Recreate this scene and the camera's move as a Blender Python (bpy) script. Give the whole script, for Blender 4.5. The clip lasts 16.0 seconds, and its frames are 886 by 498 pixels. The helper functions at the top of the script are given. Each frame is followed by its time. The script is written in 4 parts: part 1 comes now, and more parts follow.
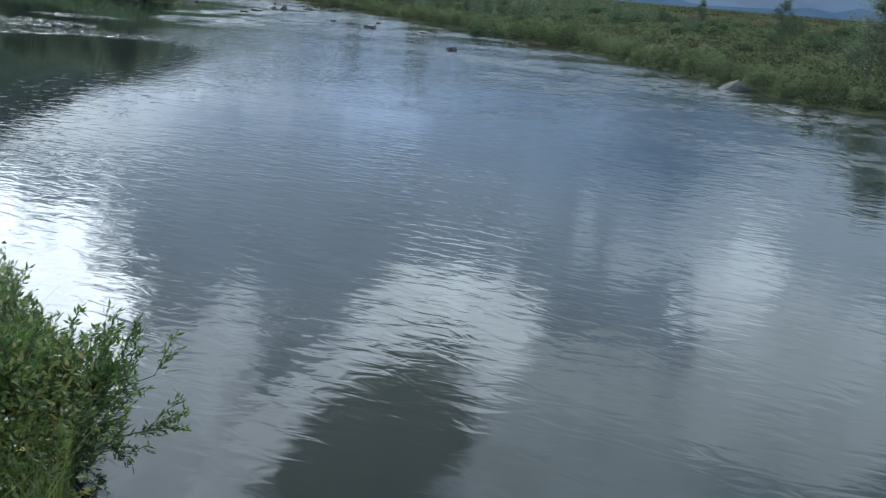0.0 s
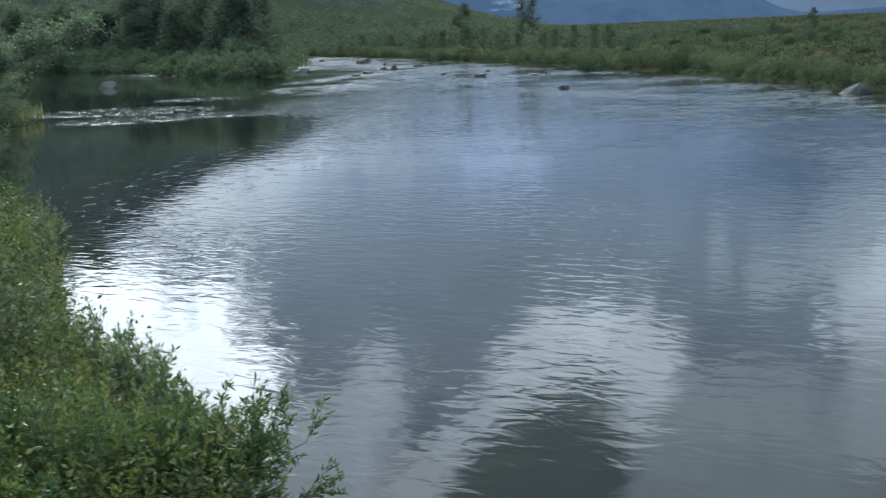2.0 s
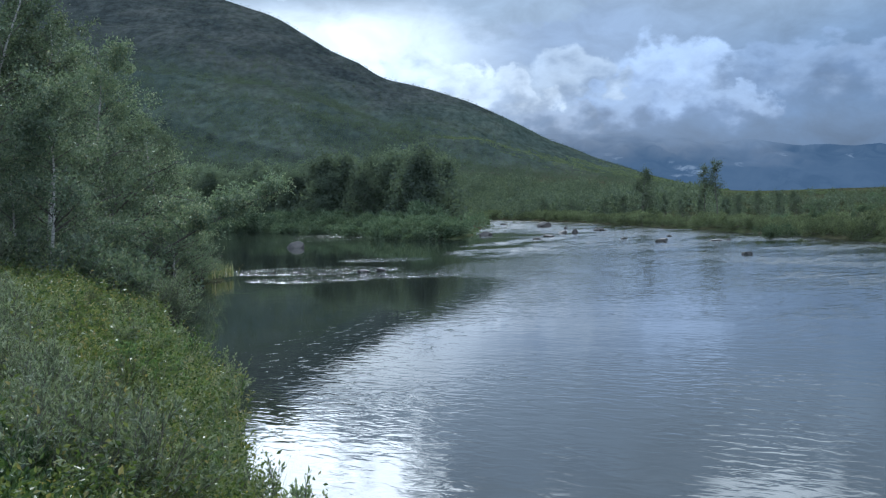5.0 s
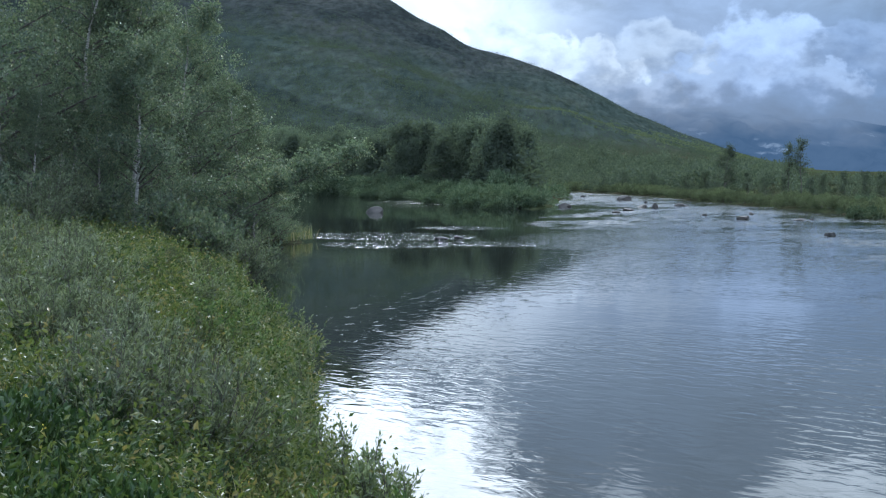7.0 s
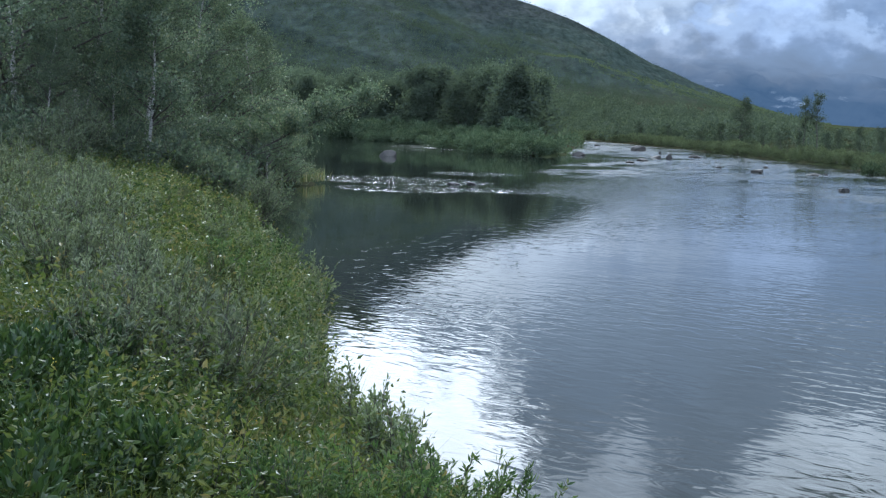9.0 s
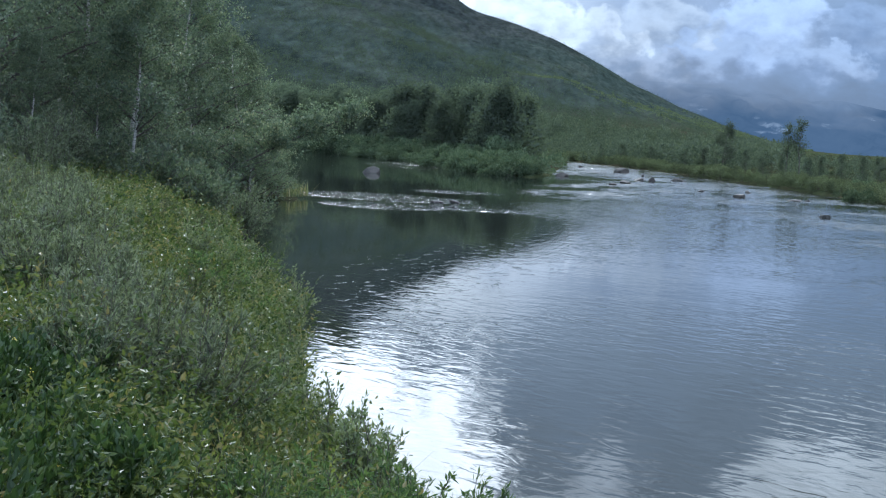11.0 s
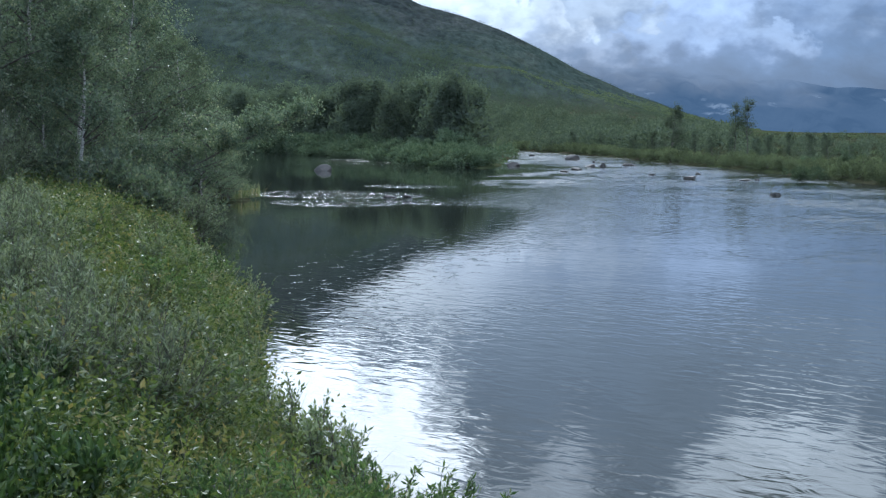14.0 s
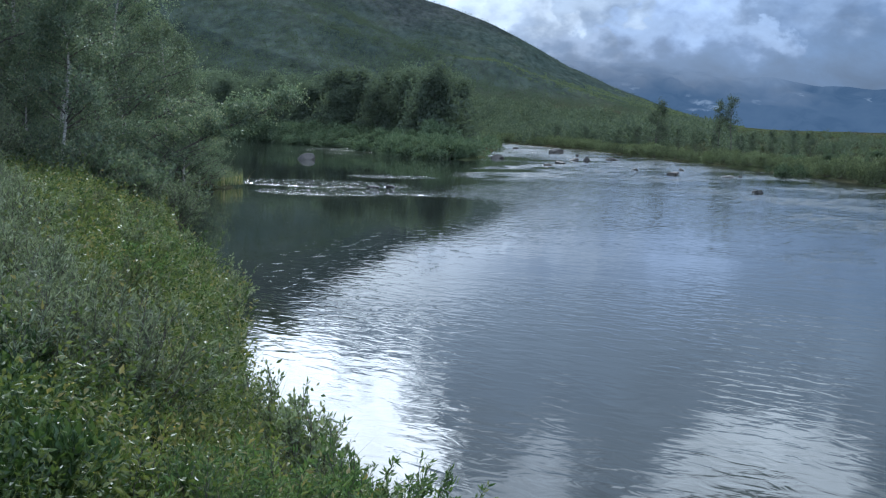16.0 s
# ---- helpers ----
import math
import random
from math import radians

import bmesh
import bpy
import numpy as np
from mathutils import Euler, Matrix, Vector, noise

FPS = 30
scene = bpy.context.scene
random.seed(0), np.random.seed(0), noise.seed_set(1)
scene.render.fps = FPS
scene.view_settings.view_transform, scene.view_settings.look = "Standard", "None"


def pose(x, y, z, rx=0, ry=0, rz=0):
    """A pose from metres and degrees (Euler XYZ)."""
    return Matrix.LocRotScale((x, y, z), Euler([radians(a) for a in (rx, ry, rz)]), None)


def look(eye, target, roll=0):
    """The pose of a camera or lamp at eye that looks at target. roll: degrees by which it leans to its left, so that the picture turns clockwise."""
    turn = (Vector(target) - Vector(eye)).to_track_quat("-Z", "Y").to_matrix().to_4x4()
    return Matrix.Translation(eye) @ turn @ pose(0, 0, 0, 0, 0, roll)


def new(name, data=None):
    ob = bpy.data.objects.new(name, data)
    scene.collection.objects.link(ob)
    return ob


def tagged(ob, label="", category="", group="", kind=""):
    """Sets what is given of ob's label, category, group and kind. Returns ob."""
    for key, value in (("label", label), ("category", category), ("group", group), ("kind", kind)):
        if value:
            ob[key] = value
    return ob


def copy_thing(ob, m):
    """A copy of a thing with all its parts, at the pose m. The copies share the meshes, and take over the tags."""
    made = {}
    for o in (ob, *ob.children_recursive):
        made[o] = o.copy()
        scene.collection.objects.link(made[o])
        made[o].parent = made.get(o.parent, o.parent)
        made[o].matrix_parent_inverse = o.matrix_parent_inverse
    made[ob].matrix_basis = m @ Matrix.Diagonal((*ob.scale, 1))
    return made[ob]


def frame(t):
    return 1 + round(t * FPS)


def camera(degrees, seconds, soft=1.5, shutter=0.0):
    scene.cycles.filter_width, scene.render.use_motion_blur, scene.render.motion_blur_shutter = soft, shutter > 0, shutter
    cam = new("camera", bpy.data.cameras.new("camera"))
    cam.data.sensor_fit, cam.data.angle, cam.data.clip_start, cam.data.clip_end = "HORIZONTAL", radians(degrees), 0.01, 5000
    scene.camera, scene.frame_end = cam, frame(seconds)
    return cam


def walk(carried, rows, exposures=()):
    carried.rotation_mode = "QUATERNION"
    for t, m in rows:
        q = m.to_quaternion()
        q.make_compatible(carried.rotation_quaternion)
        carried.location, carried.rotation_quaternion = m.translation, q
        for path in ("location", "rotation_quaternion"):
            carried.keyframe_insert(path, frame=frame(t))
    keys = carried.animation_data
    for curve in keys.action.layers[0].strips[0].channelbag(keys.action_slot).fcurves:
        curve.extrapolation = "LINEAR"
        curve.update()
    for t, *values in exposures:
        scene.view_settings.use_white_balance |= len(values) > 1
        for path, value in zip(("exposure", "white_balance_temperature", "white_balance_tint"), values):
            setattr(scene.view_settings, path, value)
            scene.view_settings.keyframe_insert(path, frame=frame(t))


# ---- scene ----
# ================= camera =================
EYE = 3.0   # lens height above the water
cam = camera(36.18, 16.0, soft=1.2, shutter=0.4)
PATH = [
    (0, pose(0, 0, EYE, 79.005, -4.815, 7.924)),
    (0.5, pose(0, 0, EYE, 79.093, -3.121, 6.333)),
    (1, pose(0, 0, EYE, 82.959, -2.714, 6.670)),
    (1.5, pose(0, 0, EYE, 81.585, -0.152, 10.752)),
    (2, pose(0, 0, EYE, 80.829, 2.336, 12.293)),
    (2.5, pose(0, 0, EYE, 80.940, 2.069, 17.989)),
    (3, pose(0, 0, EYE, 80.332, -0.856, 19.797)),
    (3.5, pose(0, 0, EYE, 84.211, -0.338, 16.936)),
    (3.7, pose(0, 0, EYE, 87.308, 0.113, 17.350)),
    (5.8, pose(0, 0, EYE, 87.638, 0.874, 21.465)),
    (6, pose(0, 0, EYE, 87.374, 0.425, 22.233)),
    (6.5, pose(0, 0, EYE, 87.250, 0.613, 23.215)),
    (7, pose(0, 0, EYE, 86.695, -0.069, 23.286)),
    (7.5, pose(0, 0, EYE, 86.676, 1.003, 22.354)),
    (8, pose(0, 0, EYE, 86.007, -1.208, 23.029)),
    (8.5, pose(0, 0, EYE, 84.585, -1.991, 24.633)),
    (9, pose(0, 0, EYE, 84.379, -1.565, 23.895)),
    (9.2, pose(0, 0, EYE, 84.420, -1.488, 24.011)),
    (11.3, pose(0, 0, EYE, 85.199, -2.941, 23.186)),
    (11.5, pose(0, 0, EYE, 85.249, -2.640, 23.261)),
    (12, pose(0, 0, EYE, 85.098, -1.290, 22.700)),
    (12.5, pose(0, 0, EYE, 85.197, -0.437, 22.867)),
    (13, pose(0, 0, EYE, 85.300, -0.353, 22.986)),
    (13.5, pose(0, 0, EYE, 85.401, 0.504, 22.334)),
    (14, pose(0, 0, EYE, 84.957, -0.444, 21.129)),
    (14.5, pose(0, 0, EYE, 84.391, -1.416, 21.584)),
    (15, pose(0, 0, EYE, 84.294, -1.311, 20.881)),
    (15.5, pose(0, 0, EYE, 84.500, -1.418, 20.704)),
    (16, pose(0, 0, EYE, 84.596, -1.568, 20.477)),
]
walk(cam, PATH, [(0.0, 0.03, 5680, 4.0), (2.0, 0.03, 5680, 4.0), (2.8, -0.03, 5600, 4.5), (3.7, -0.03, 5540, 5.0), (6.0, 0.07, 5470, 6.0), (7.0, 0.08, 5450, 6.5), (13.0, 0.10, 5450, 6.5), (16.0, 0.04, 5450, 6.5)])

# ================= sky and sun =================
SUN_AZ, SUN_EL = 27.0, 30.0   # degrees left of +y, degrees up


class Net:
    """Small helper that adds nodes to a node tree."""

    def __init__(self, tree):
        self.t = tree

    def node(self, kind, **values):
        n = self.t.nodes.new(kind)
        for key, value in values.items():
            if key == "operation":
                n.operation = value
            elif key == "data_type":
                n.data_type = value
            elif key == "blend_type":
                n.blend_type = value
        return n

    def put(self, socket, value):
        if isinstance(value, bpy.types.NodeSocket):
            self.t.links.new(value, socket)
        elif isinstance(value, tuple) and len(value) == 3 and socket.type == "RGBA":
            socket.default_value = (*value, 1)
        else:
            socket.default_value = value

    def math(self, op, a, b=0.0, c=0.0):
        n = self.node("ShaderNodeMath", operation=op)
        for i, v in enumerate((a, b, c)):
            self.put(n.inputs[i], v)
        return n.outputs[0]

    def mix(self, f, a, b, kind="MIX"):
        n = self.node("ShaderNodeMix", data_type="RGBA", blend_type=kind)
        self.put(n.inputs[0], f), self.put(n.inputs[6], a), self.put(n.inputs[7], b)
        return n.outputs[2]

    def span(self, v, a, b, lo=0.0, hi=1.0, smooth=True):
        n = self.node("ShaderNodeMapRange")
        n.interpolation_type = "SMOOTHSTEP" if smooth else "LINEAR"
        for i, x in enumerate((v, a, b, lo, hi)):
            self.put(n.inputs[i], x)
        return n.outputs[0]

    def noise(self, vec, scale, detail=3.0, rough=0.55, warp=0.0):
        n = self.node("ShaderNodeTexNoise")
        if vec is not None:
            self.put(n.inputs["Vector"], vec)
        n.inputs["Scale"].default_value, n.inputs["Detail"].default_value = scale, detail
        n.inputs["Roughness"].default_value, n.inputs["Distortion"].default_value = rough, warp
        return n.outputs[0]

    def scaled(self, vec, sx, sy, sz, rz=0.0):
        n = self.node("ShaderNodeMapping")
        self.put(n.inputs[0], vec)
        n.inputs["Rotation"].default_value = (0, 0, radians(rz))
        n.inputs["Scale"].default_value = (sx, sy, sz)
        return n.outputs[0]

    def ramp(self, f, stops):
        n = self.node("ShaderNodeValToRGB")
        e = n.color_ramp.elements
        while len(e) < len(stops):
            e.new(0.5)
        for k, (p, c) in zip(e, stops):
            k.position, k.color = p, (*c, 1)
        self.put(n.inputs[0], f)
        return n.outputs[0]


def build_sky():
    world = bpy.data.worlds.new("sky")
    scene.world = world
    world.use_nodes = True
    tree = world.node_tree
    tree.nodes.clear()
    n = Net(tree)
    way = n.node("ShaderNodeTexCoord").outputs["Generated"]
    xyz = n.node("ShaderNodeSeparateXYZ")
    n.put(xyz.inputs[0], way)
    x, y, z = xyz.outputs
    soft = n.noise(way, 5.0, 5.0, 0.6)
    puff = n.noise(n.scaled(way, 1, 1, 1.6), 17.0, 6.0, 0.62)
    az = n.math("MULTIPLY", n.math("ARCTAN2", n.math("MULTIPLY", x, -1.0), y), 57.2958)
    el = n.math("MULTIPLY", n.math("ARCSINE", z), 57.2958)
    bump = n.math("SUBTRACT", puff, 0.5)
    azw = n.math("MULTIPLY_ADD", n.math("SUBTRACT", soft, 0.5), 3.0, n.math("MULTIPLY_ADD", bump, 6.0, az))
    elw = n.math("MULTIPLY_ADD", bump, 6.5, el)

    def blob(a, e, sa, se, lean=0.0, hard=0.45):
        up = n.math("SUBTRACT", elw, e)
        u = n.math("DIVIDE", n.math("MULTIPLY_ADD", up, -lean, n.math("SUBTRACT", azw, a)), sa)
        v = n.math("DIVIDE", up, se)
        d = n.math("MULTIPLY_ADD", u, u, n.math("MULTIPLY", v, v))
        return n.span(d, 1.0 + hard, 1.0 - hard, 0.0, 1.0)

    # grey-blue overcast, darkest where the rain hangs over the far mountains, bright overhead
    base = n.ramp(n.span(el, -2.0, 58.0, 0.0, 1.0, False),
                  [(0.0, (0.10, 0.18, 0.32)), (0.065, (0.14, 0.23, 0.39)), (0.115, (0.17, 0.255, 0.415)),
                   (0.17, (0.32, 0.395, 0.50)), (0.34, (0.38, 0.44, 0.50)), (0.55, (1.45, 1.58, 1.75)), (1.0, (2.0, 2.1, 2.2))])
    shade = n.span(soft, 0.35, 0.68, 0.9, 1.1)
    col = n.mix(1.0, base, shade, "MULTIPLY")
    # the rain cloud over the far mountains
    gloom = n.math("MULTIPLY", n.span(az, 8.0, -4.0), n.span(el, 9.0, 6.0))
    col = n.mix(n.math("MULTIPLY", gloom, 0.9), col, n.mix(n.span(puff, 0.38, 0.62), (0.055, 0.120, 0.225), (0.095, 0.168, 0.29)))
    # pale sky behind the cumulus, white towards the hidden sun
    pale = n.math("MULTIPLY", n.span(az, 6.0, 14.0), n.math("MULTIPLY", n.span(el, 2.2, 4.5), n.span(el, 9.0, 7.0)))
    col = n.mix(n.math("MULTIPLY", pale, 0.95), col, n.mix(n.span(az, 15.0, 24.5), (0.30, 0.38, 0.53), (1.10, 1.15, 1.20)))
    # cumulus heads low over the valley: azimuth, elevation, half sizes, light top, shaded foot
    lump_a, lump_b = n.noise(n.scaled(way, 1, 1, 1.5), 44.0, 4.0, 0.5), n.noise(n.scaled(way, 1.3, 1, 1.3, 40), 30.0, 5.0, 0.55)
    azl = n.math("MULTIPLY_ADD", n.math("SUBTRACT", lump_b, 0.5), 4.0, az)
    ell = n.math("MULTIPLY_ADD", n.math("SUBTRACT", lump_a, 0.5), 2.6, el)
    for a, e, sa, se, top, foot in (
            (20.4, 4.7, 2.3, 1.45, (0.80, 0.87, 0.98), (0.46, 0.54, 0.68)),
            (9.6, 4.5, 3.2, 1.85, (0.46, 0.57, 0.78), (0.245, 0.325, 0.50)),
            (3.6, 4.6, 5.2, 1.5, (0.27, 0.36, 0.53), (0.145, 0.215, 0.355)),
            (-6.0, 4.6, 6.0, 1.6, (0.105, 0.152, 0.235), (0.075, 0.118, 0.195)),
            (14.3, 4.5, 2.2, 1.75, (0.50, 0.58, 0.71), (0.23, 0.30, 0.43)),
            (17.2, 4.2, 2.0, 1.2, (0.66, 0.73, 0.84), (0.30, 0.37, 0.50)),
            (11.9, 3.4, 2.6, 1.0, (0.36, 0.46, 0.65), (0.19, 0.265, 0.43)),
            (8.0, 3.5, 1.9, 1.0, (0.36, 0.46, 0.65), (0.18, 0.255, 0.415)),
            (14.9, 3.2, 1.6, 0.7, (0.34, 0.41, 0.55), (0.17, 0.235, 0.36))):
        u, v = n.math("DIVIDE", n.math("SUBTRACT", azl, a), sa), n.math("DIVIDE", n.math("SUBTRACT", ell, e), se)
        d = n.math("MULTIPLY_ADD", u, u, n.math("MULTIPLY", v, v))
        tone = n.mix(n.span(n.math("MULTIPLY_ADD", n.math("SUBTRACT", lump_a, 0.5), 2.4, v), -0.9, 0.9), foot, top)
        # crisp upper rim, dissolving foot
        cover = n.math("MULTIPLY", n.span(d, 1.25, 0.76), n.span(v, -1.0, 0.1, 0.15, 1.0))
        col = n.mix(cover, col, tone)
    # grey rain base below the heads
    rain = n.math("MULTIPLY", n.span(ell, 3.9, 2.3), n.span(az, 19.5, 15.5))
    col = n.mix(n.math("MULTIPLY", rain, 0.85), col, n.mix(n.span(el, 1.4, 3.2), (0.078, 0.140, 0.245), (0.135, 0.200, 0.320)))
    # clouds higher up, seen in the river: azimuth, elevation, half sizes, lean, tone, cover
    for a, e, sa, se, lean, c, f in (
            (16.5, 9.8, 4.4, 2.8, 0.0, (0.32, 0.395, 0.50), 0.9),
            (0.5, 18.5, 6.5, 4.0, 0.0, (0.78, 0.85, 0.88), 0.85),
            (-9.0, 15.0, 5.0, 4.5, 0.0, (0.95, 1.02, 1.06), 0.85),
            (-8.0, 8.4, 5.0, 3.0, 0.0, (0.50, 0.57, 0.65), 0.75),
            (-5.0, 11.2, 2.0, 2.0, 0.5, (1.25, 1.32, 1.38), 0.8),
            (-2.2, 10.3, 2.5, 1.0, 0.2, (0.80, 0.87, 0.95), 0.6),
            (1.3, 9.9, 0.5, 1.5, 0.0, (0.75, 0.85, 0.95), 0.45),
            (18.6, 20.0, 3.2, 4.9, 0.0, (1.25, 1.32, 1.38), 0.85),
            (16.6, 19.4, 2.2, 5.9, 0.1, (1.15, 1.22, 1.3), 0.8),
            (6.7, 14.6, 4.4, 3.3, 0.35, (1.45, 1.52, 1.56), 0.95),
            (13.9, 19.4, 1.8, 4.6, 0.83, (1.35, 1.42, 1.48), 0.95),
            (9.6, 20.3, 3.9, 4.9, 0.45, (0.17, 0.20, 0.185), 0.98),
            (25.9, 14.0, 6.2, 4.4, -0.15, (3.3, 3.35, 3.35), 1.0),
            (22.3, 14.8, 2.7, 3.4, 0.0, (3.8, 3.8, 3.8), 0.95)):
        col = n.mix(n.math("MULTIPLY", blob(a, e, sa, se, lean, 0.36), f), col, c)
    # added fill: the unseen sky behind the eye is brightened to lift facing foliage
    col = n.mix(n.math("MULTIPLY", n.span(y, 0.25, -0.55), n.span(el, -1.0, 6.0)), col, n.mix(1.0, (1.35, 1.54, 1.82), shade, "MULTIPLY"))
    # light and dark billows inside the clouds
    billow = n.span(n.noise(n.scaled(way, 1, 1, 1.8), 24.0, 6.0, 0.6, 0.4), 0.3, 0.7, 0.82, 1.18, False)
    col = n.mix(1.0, col, billow, "MULTIPLY")
    air = n.node("ShaderNodeTexSky")
    air.sky_type, air.sun_disc = "NISHITA", False
    air.sun_elevation, air.sun_rotation = radians(SUN_EL), radians(-SUN_AZ)
    clouds, clear, both = n.node("ShaderNodeBackground"), n.node("ShaderNodeBackground"), n.node("ShaderNodeAddShader")
    n.put(clouds.inputs[0], col), n.put(clear.inputs[0], air.outputs[0])
    clouds.inputs[1].default_value, clear.inputs[1].default_value = 1.0, 0.006
    n.put(both.inputs[0], clouds.outputs[0]), n.put(both.inputs[1], clear.outputs[0])
    out = n.node("ShaderNodeOutputWorld")
    n.put(out.inputs[0], both.outputs[0])


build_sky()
lamp = bpy.data.lights.new("sun", "SUN")
lamp.energy, lamp.angle, lamp.color = 2.9, radians(14), (1.0, 0.96, 0.9)
sun = new("sun", lamp)
sun.matrix_world = look((0, 0, 0), (math.sin(radians(SUN_AZ)) * math.cos(radians(SUN_EL)),
                                    -math.cos(radians(SUN_AZ)) * math.cos(radians(SUN_EL)), -math.sin(radians(SUN_EL))))

# ================= materials =================
def material(name):
    m = bpy.data.materials.new(name)
    m.use_nodes = True
    m.node_tree.nodes.clear()
    n = Net(m.node_tree)
    out = n.node("ShaderNodeOutputMaterial")
    return m, n, out


def principled(n, colour, rough, bump=None, bump_m=1.0, ior=1.45, spec=0.5):
    p = n.node("ShaderNodeBsdfPrincipled")
    n.put(p.inputs["Base Color"], colour), n.put(p.inputs["Roughness"], rough)
    p.inputs["IOR"].default_value, p.inputs["Specular IOR Level"].default_value = ior, spec
    if bump is not None:
        b = n.node("ShaderNodeBump")
        b.inputs["Strength"].default_value, b.inputs["Distance"].default_value = 1.0, bump_m
        n.put(b.inputs["Height"], bump), n.put(p.inputs["Normal"], b.outputs[0])
    return p


def leaf_material(name, stops, through_light=0.35, rough=0.5, shine=0.35, drift_by=0.6):
    """Leaf: each leaf takes its own tone; light shines through it."""
    m, n, out = material(name)
    isle = n.node("ShaderNodeNewGeometry").outputs["Random Per Island"]
    other = n.node("ShaderNodeObjectInfo").outputs["Random"]
    place = n.node("ShaderNodeTexCoord").outputs["Object"]
    drift = n.math("ADD", n.noise(place, 1.3, 2.0), n.noise(place, 0.35, 2.0))
    tone = n.math("MULTIPLY_ADD", n.math("SUBTRACT", drift, 1.0), drift_by, isle)
    col = n.ramp(tone, stops)
    col = n.mix(1.0, col, n.span(other, 0.0, 1.0, 0.8, 1.2, False), "MULTIPLY")
    face = principled(n, col, rough, spec=shine)
    back = n.node("ShaderNodeBsdfTranslucent")
    n.put(back.inputs[0], n.mix(1.0, col, (1.15, 1.2, 0.7), "MULTIPLY"))
    mixer = n.node("ShaderNodeMixShader")
    mixer.inputs[0].default_value = through_light
    n.put(mixer.inputs[1], face.outputs[0]), n.put(mixer.inputs[2], back.outputs[0])
    n.put(out.inputs[0], mixer.outputs[0])
    return m


def bark_material(name, a, b):
    m, n, out = material(name)
    place = n.node("ShaderNodeTexCoord").outputs["Object"]
    bands = n.noise(n.scaled(place, 6, 6, 22), 1.5, 4.0, 0.65)
    col = n.ramp(bands, [(0.36, a), (0.5, b), (0.75, tuple(min(1, v * 1.2) for v in b))])
    p = principled(n, col, 0.8, bands, 0.01)
    n.put(out.inputs[0], p.outputs[0])
    return m


def stone_material(name, a, b, fleck):
    m, n, out = material(name)
    place = n.node("ShaderNodeTexCoord").outputs["Object"]
    seed = n.node("ShaderNodeObjectInfo").outputs["Random"]
    big, small = n.noise(place, 2.2, 4.0, 0.6), n.noise(place, 16.0, 5.0, 0.65)
    col = n.mix(n.span(big, 0.35, 0.65), a, b)
    col = n.mix(n.span(small, 0.58, 0.75, 0.0, 0.6), col, fleck)
    col = n.mix(1.0, col, n.span(seed, 0.0, 1.0, 0.75, 1.15, False), "MULTIPLY")
    p = principled(n, col, 0.75, small, 0.03)
    n.put(out.inputs[0], p.outputs[0])
    return m


def ground_material():
    m, n, out = material("ground_soil_and_heath")
    place = n.node("ShaderNodeTexCoord").outputs["Object"]
    far, mid, fine = n.noise(place, 0.012, 4.0, 0.6), n.noise(place, 0.16, 5.0, 0.65), n.noise(place, 3.0, 4.0, 0.7)
    clump = n.noise(place, 0.9, 4.0, 0.7)
    col = n.ramp(mid, [(0.3, (0.028, 0.034, 0.017)), (0.46, (0.040, 0.045, 0.023)), (0.56, (0.055, 0.052, 0.030)), (0.7, (0.066, 0.054, 0.034))])
    col = n.mix(n.span(far, 0.42, 0.62), col, (0.042, 0.054, 0.024))
    col = n.mix(1.0, col, n.span(clump, 0.3, 0.7, 0.6, 1.4, False), "MULTIPLY")
    xyz = n.node("ShaderNodeSeparateXYZ")
    n.put(xyz.inputs[0], place)
    # the fell: heath, scrub and bare rock in patches that run down the slope
    slope = n.scaled(n.scaled(place, 1.0, 1.0, 1.0, -20), 1.0, 0.13, 1.0)
    # haze over the fell is put into these bluish-grey ground tones
    heath = n.ramp(n.noise(slope, 0.055, 7.0, 0.70, 0.3), [(0.34, (0.028, 0.038, 0.033)), (0.5, (0.037, 0.048, 0.041)), (0.66, (0.050, 0.059, 0.048))])
    moor = n.ramp(n.noise(slope, 0.045, 7.0, 0.68, 0.4), [(0.36, (0.024, 0.029, 0.029)), (0.5, (0.035, 0.040, 0.038)), (0.66, (0.051, 0.055, 0.051))])
    top = n.math("MULTIPLY_ADD", n.math("SUBTRACT", n.noise(slope, 0.02, 5.0, 0.6), 0.5), 70.0, xyz.outputs[2])
    heath = n.mix(n.span(top, 44.0, 72.0), heath, moor)
    heath = n.mix(1.0, heath, n.span(n.noise(slope, 0.30, 5.0, 0.72), 0.3, 0.7, 0.5, 1.5, False), "MULTIPLY")
    col = n.mix(n.span(xyz.outputs[2], 5.0, 16.0), col, heath)
    col = n.mix(1.0, col, n.span(fine, 0.25, 0.75, 0.55, 1.45, False), "MULTIPLY")
    p, b = n.node("ShaderNodeBsdfDiffuse"), n.node("ShaderNodeBump")
    b.inputs["Distance"].default_value = 0.15
    n.put(b.inputs["Height"], fine), n.put(p.inputs["Normal"], b.outputs[0])
    n.put(p.inputs[0], col)
    n.put(out.inputs[0], p.outputs[0])
    return m


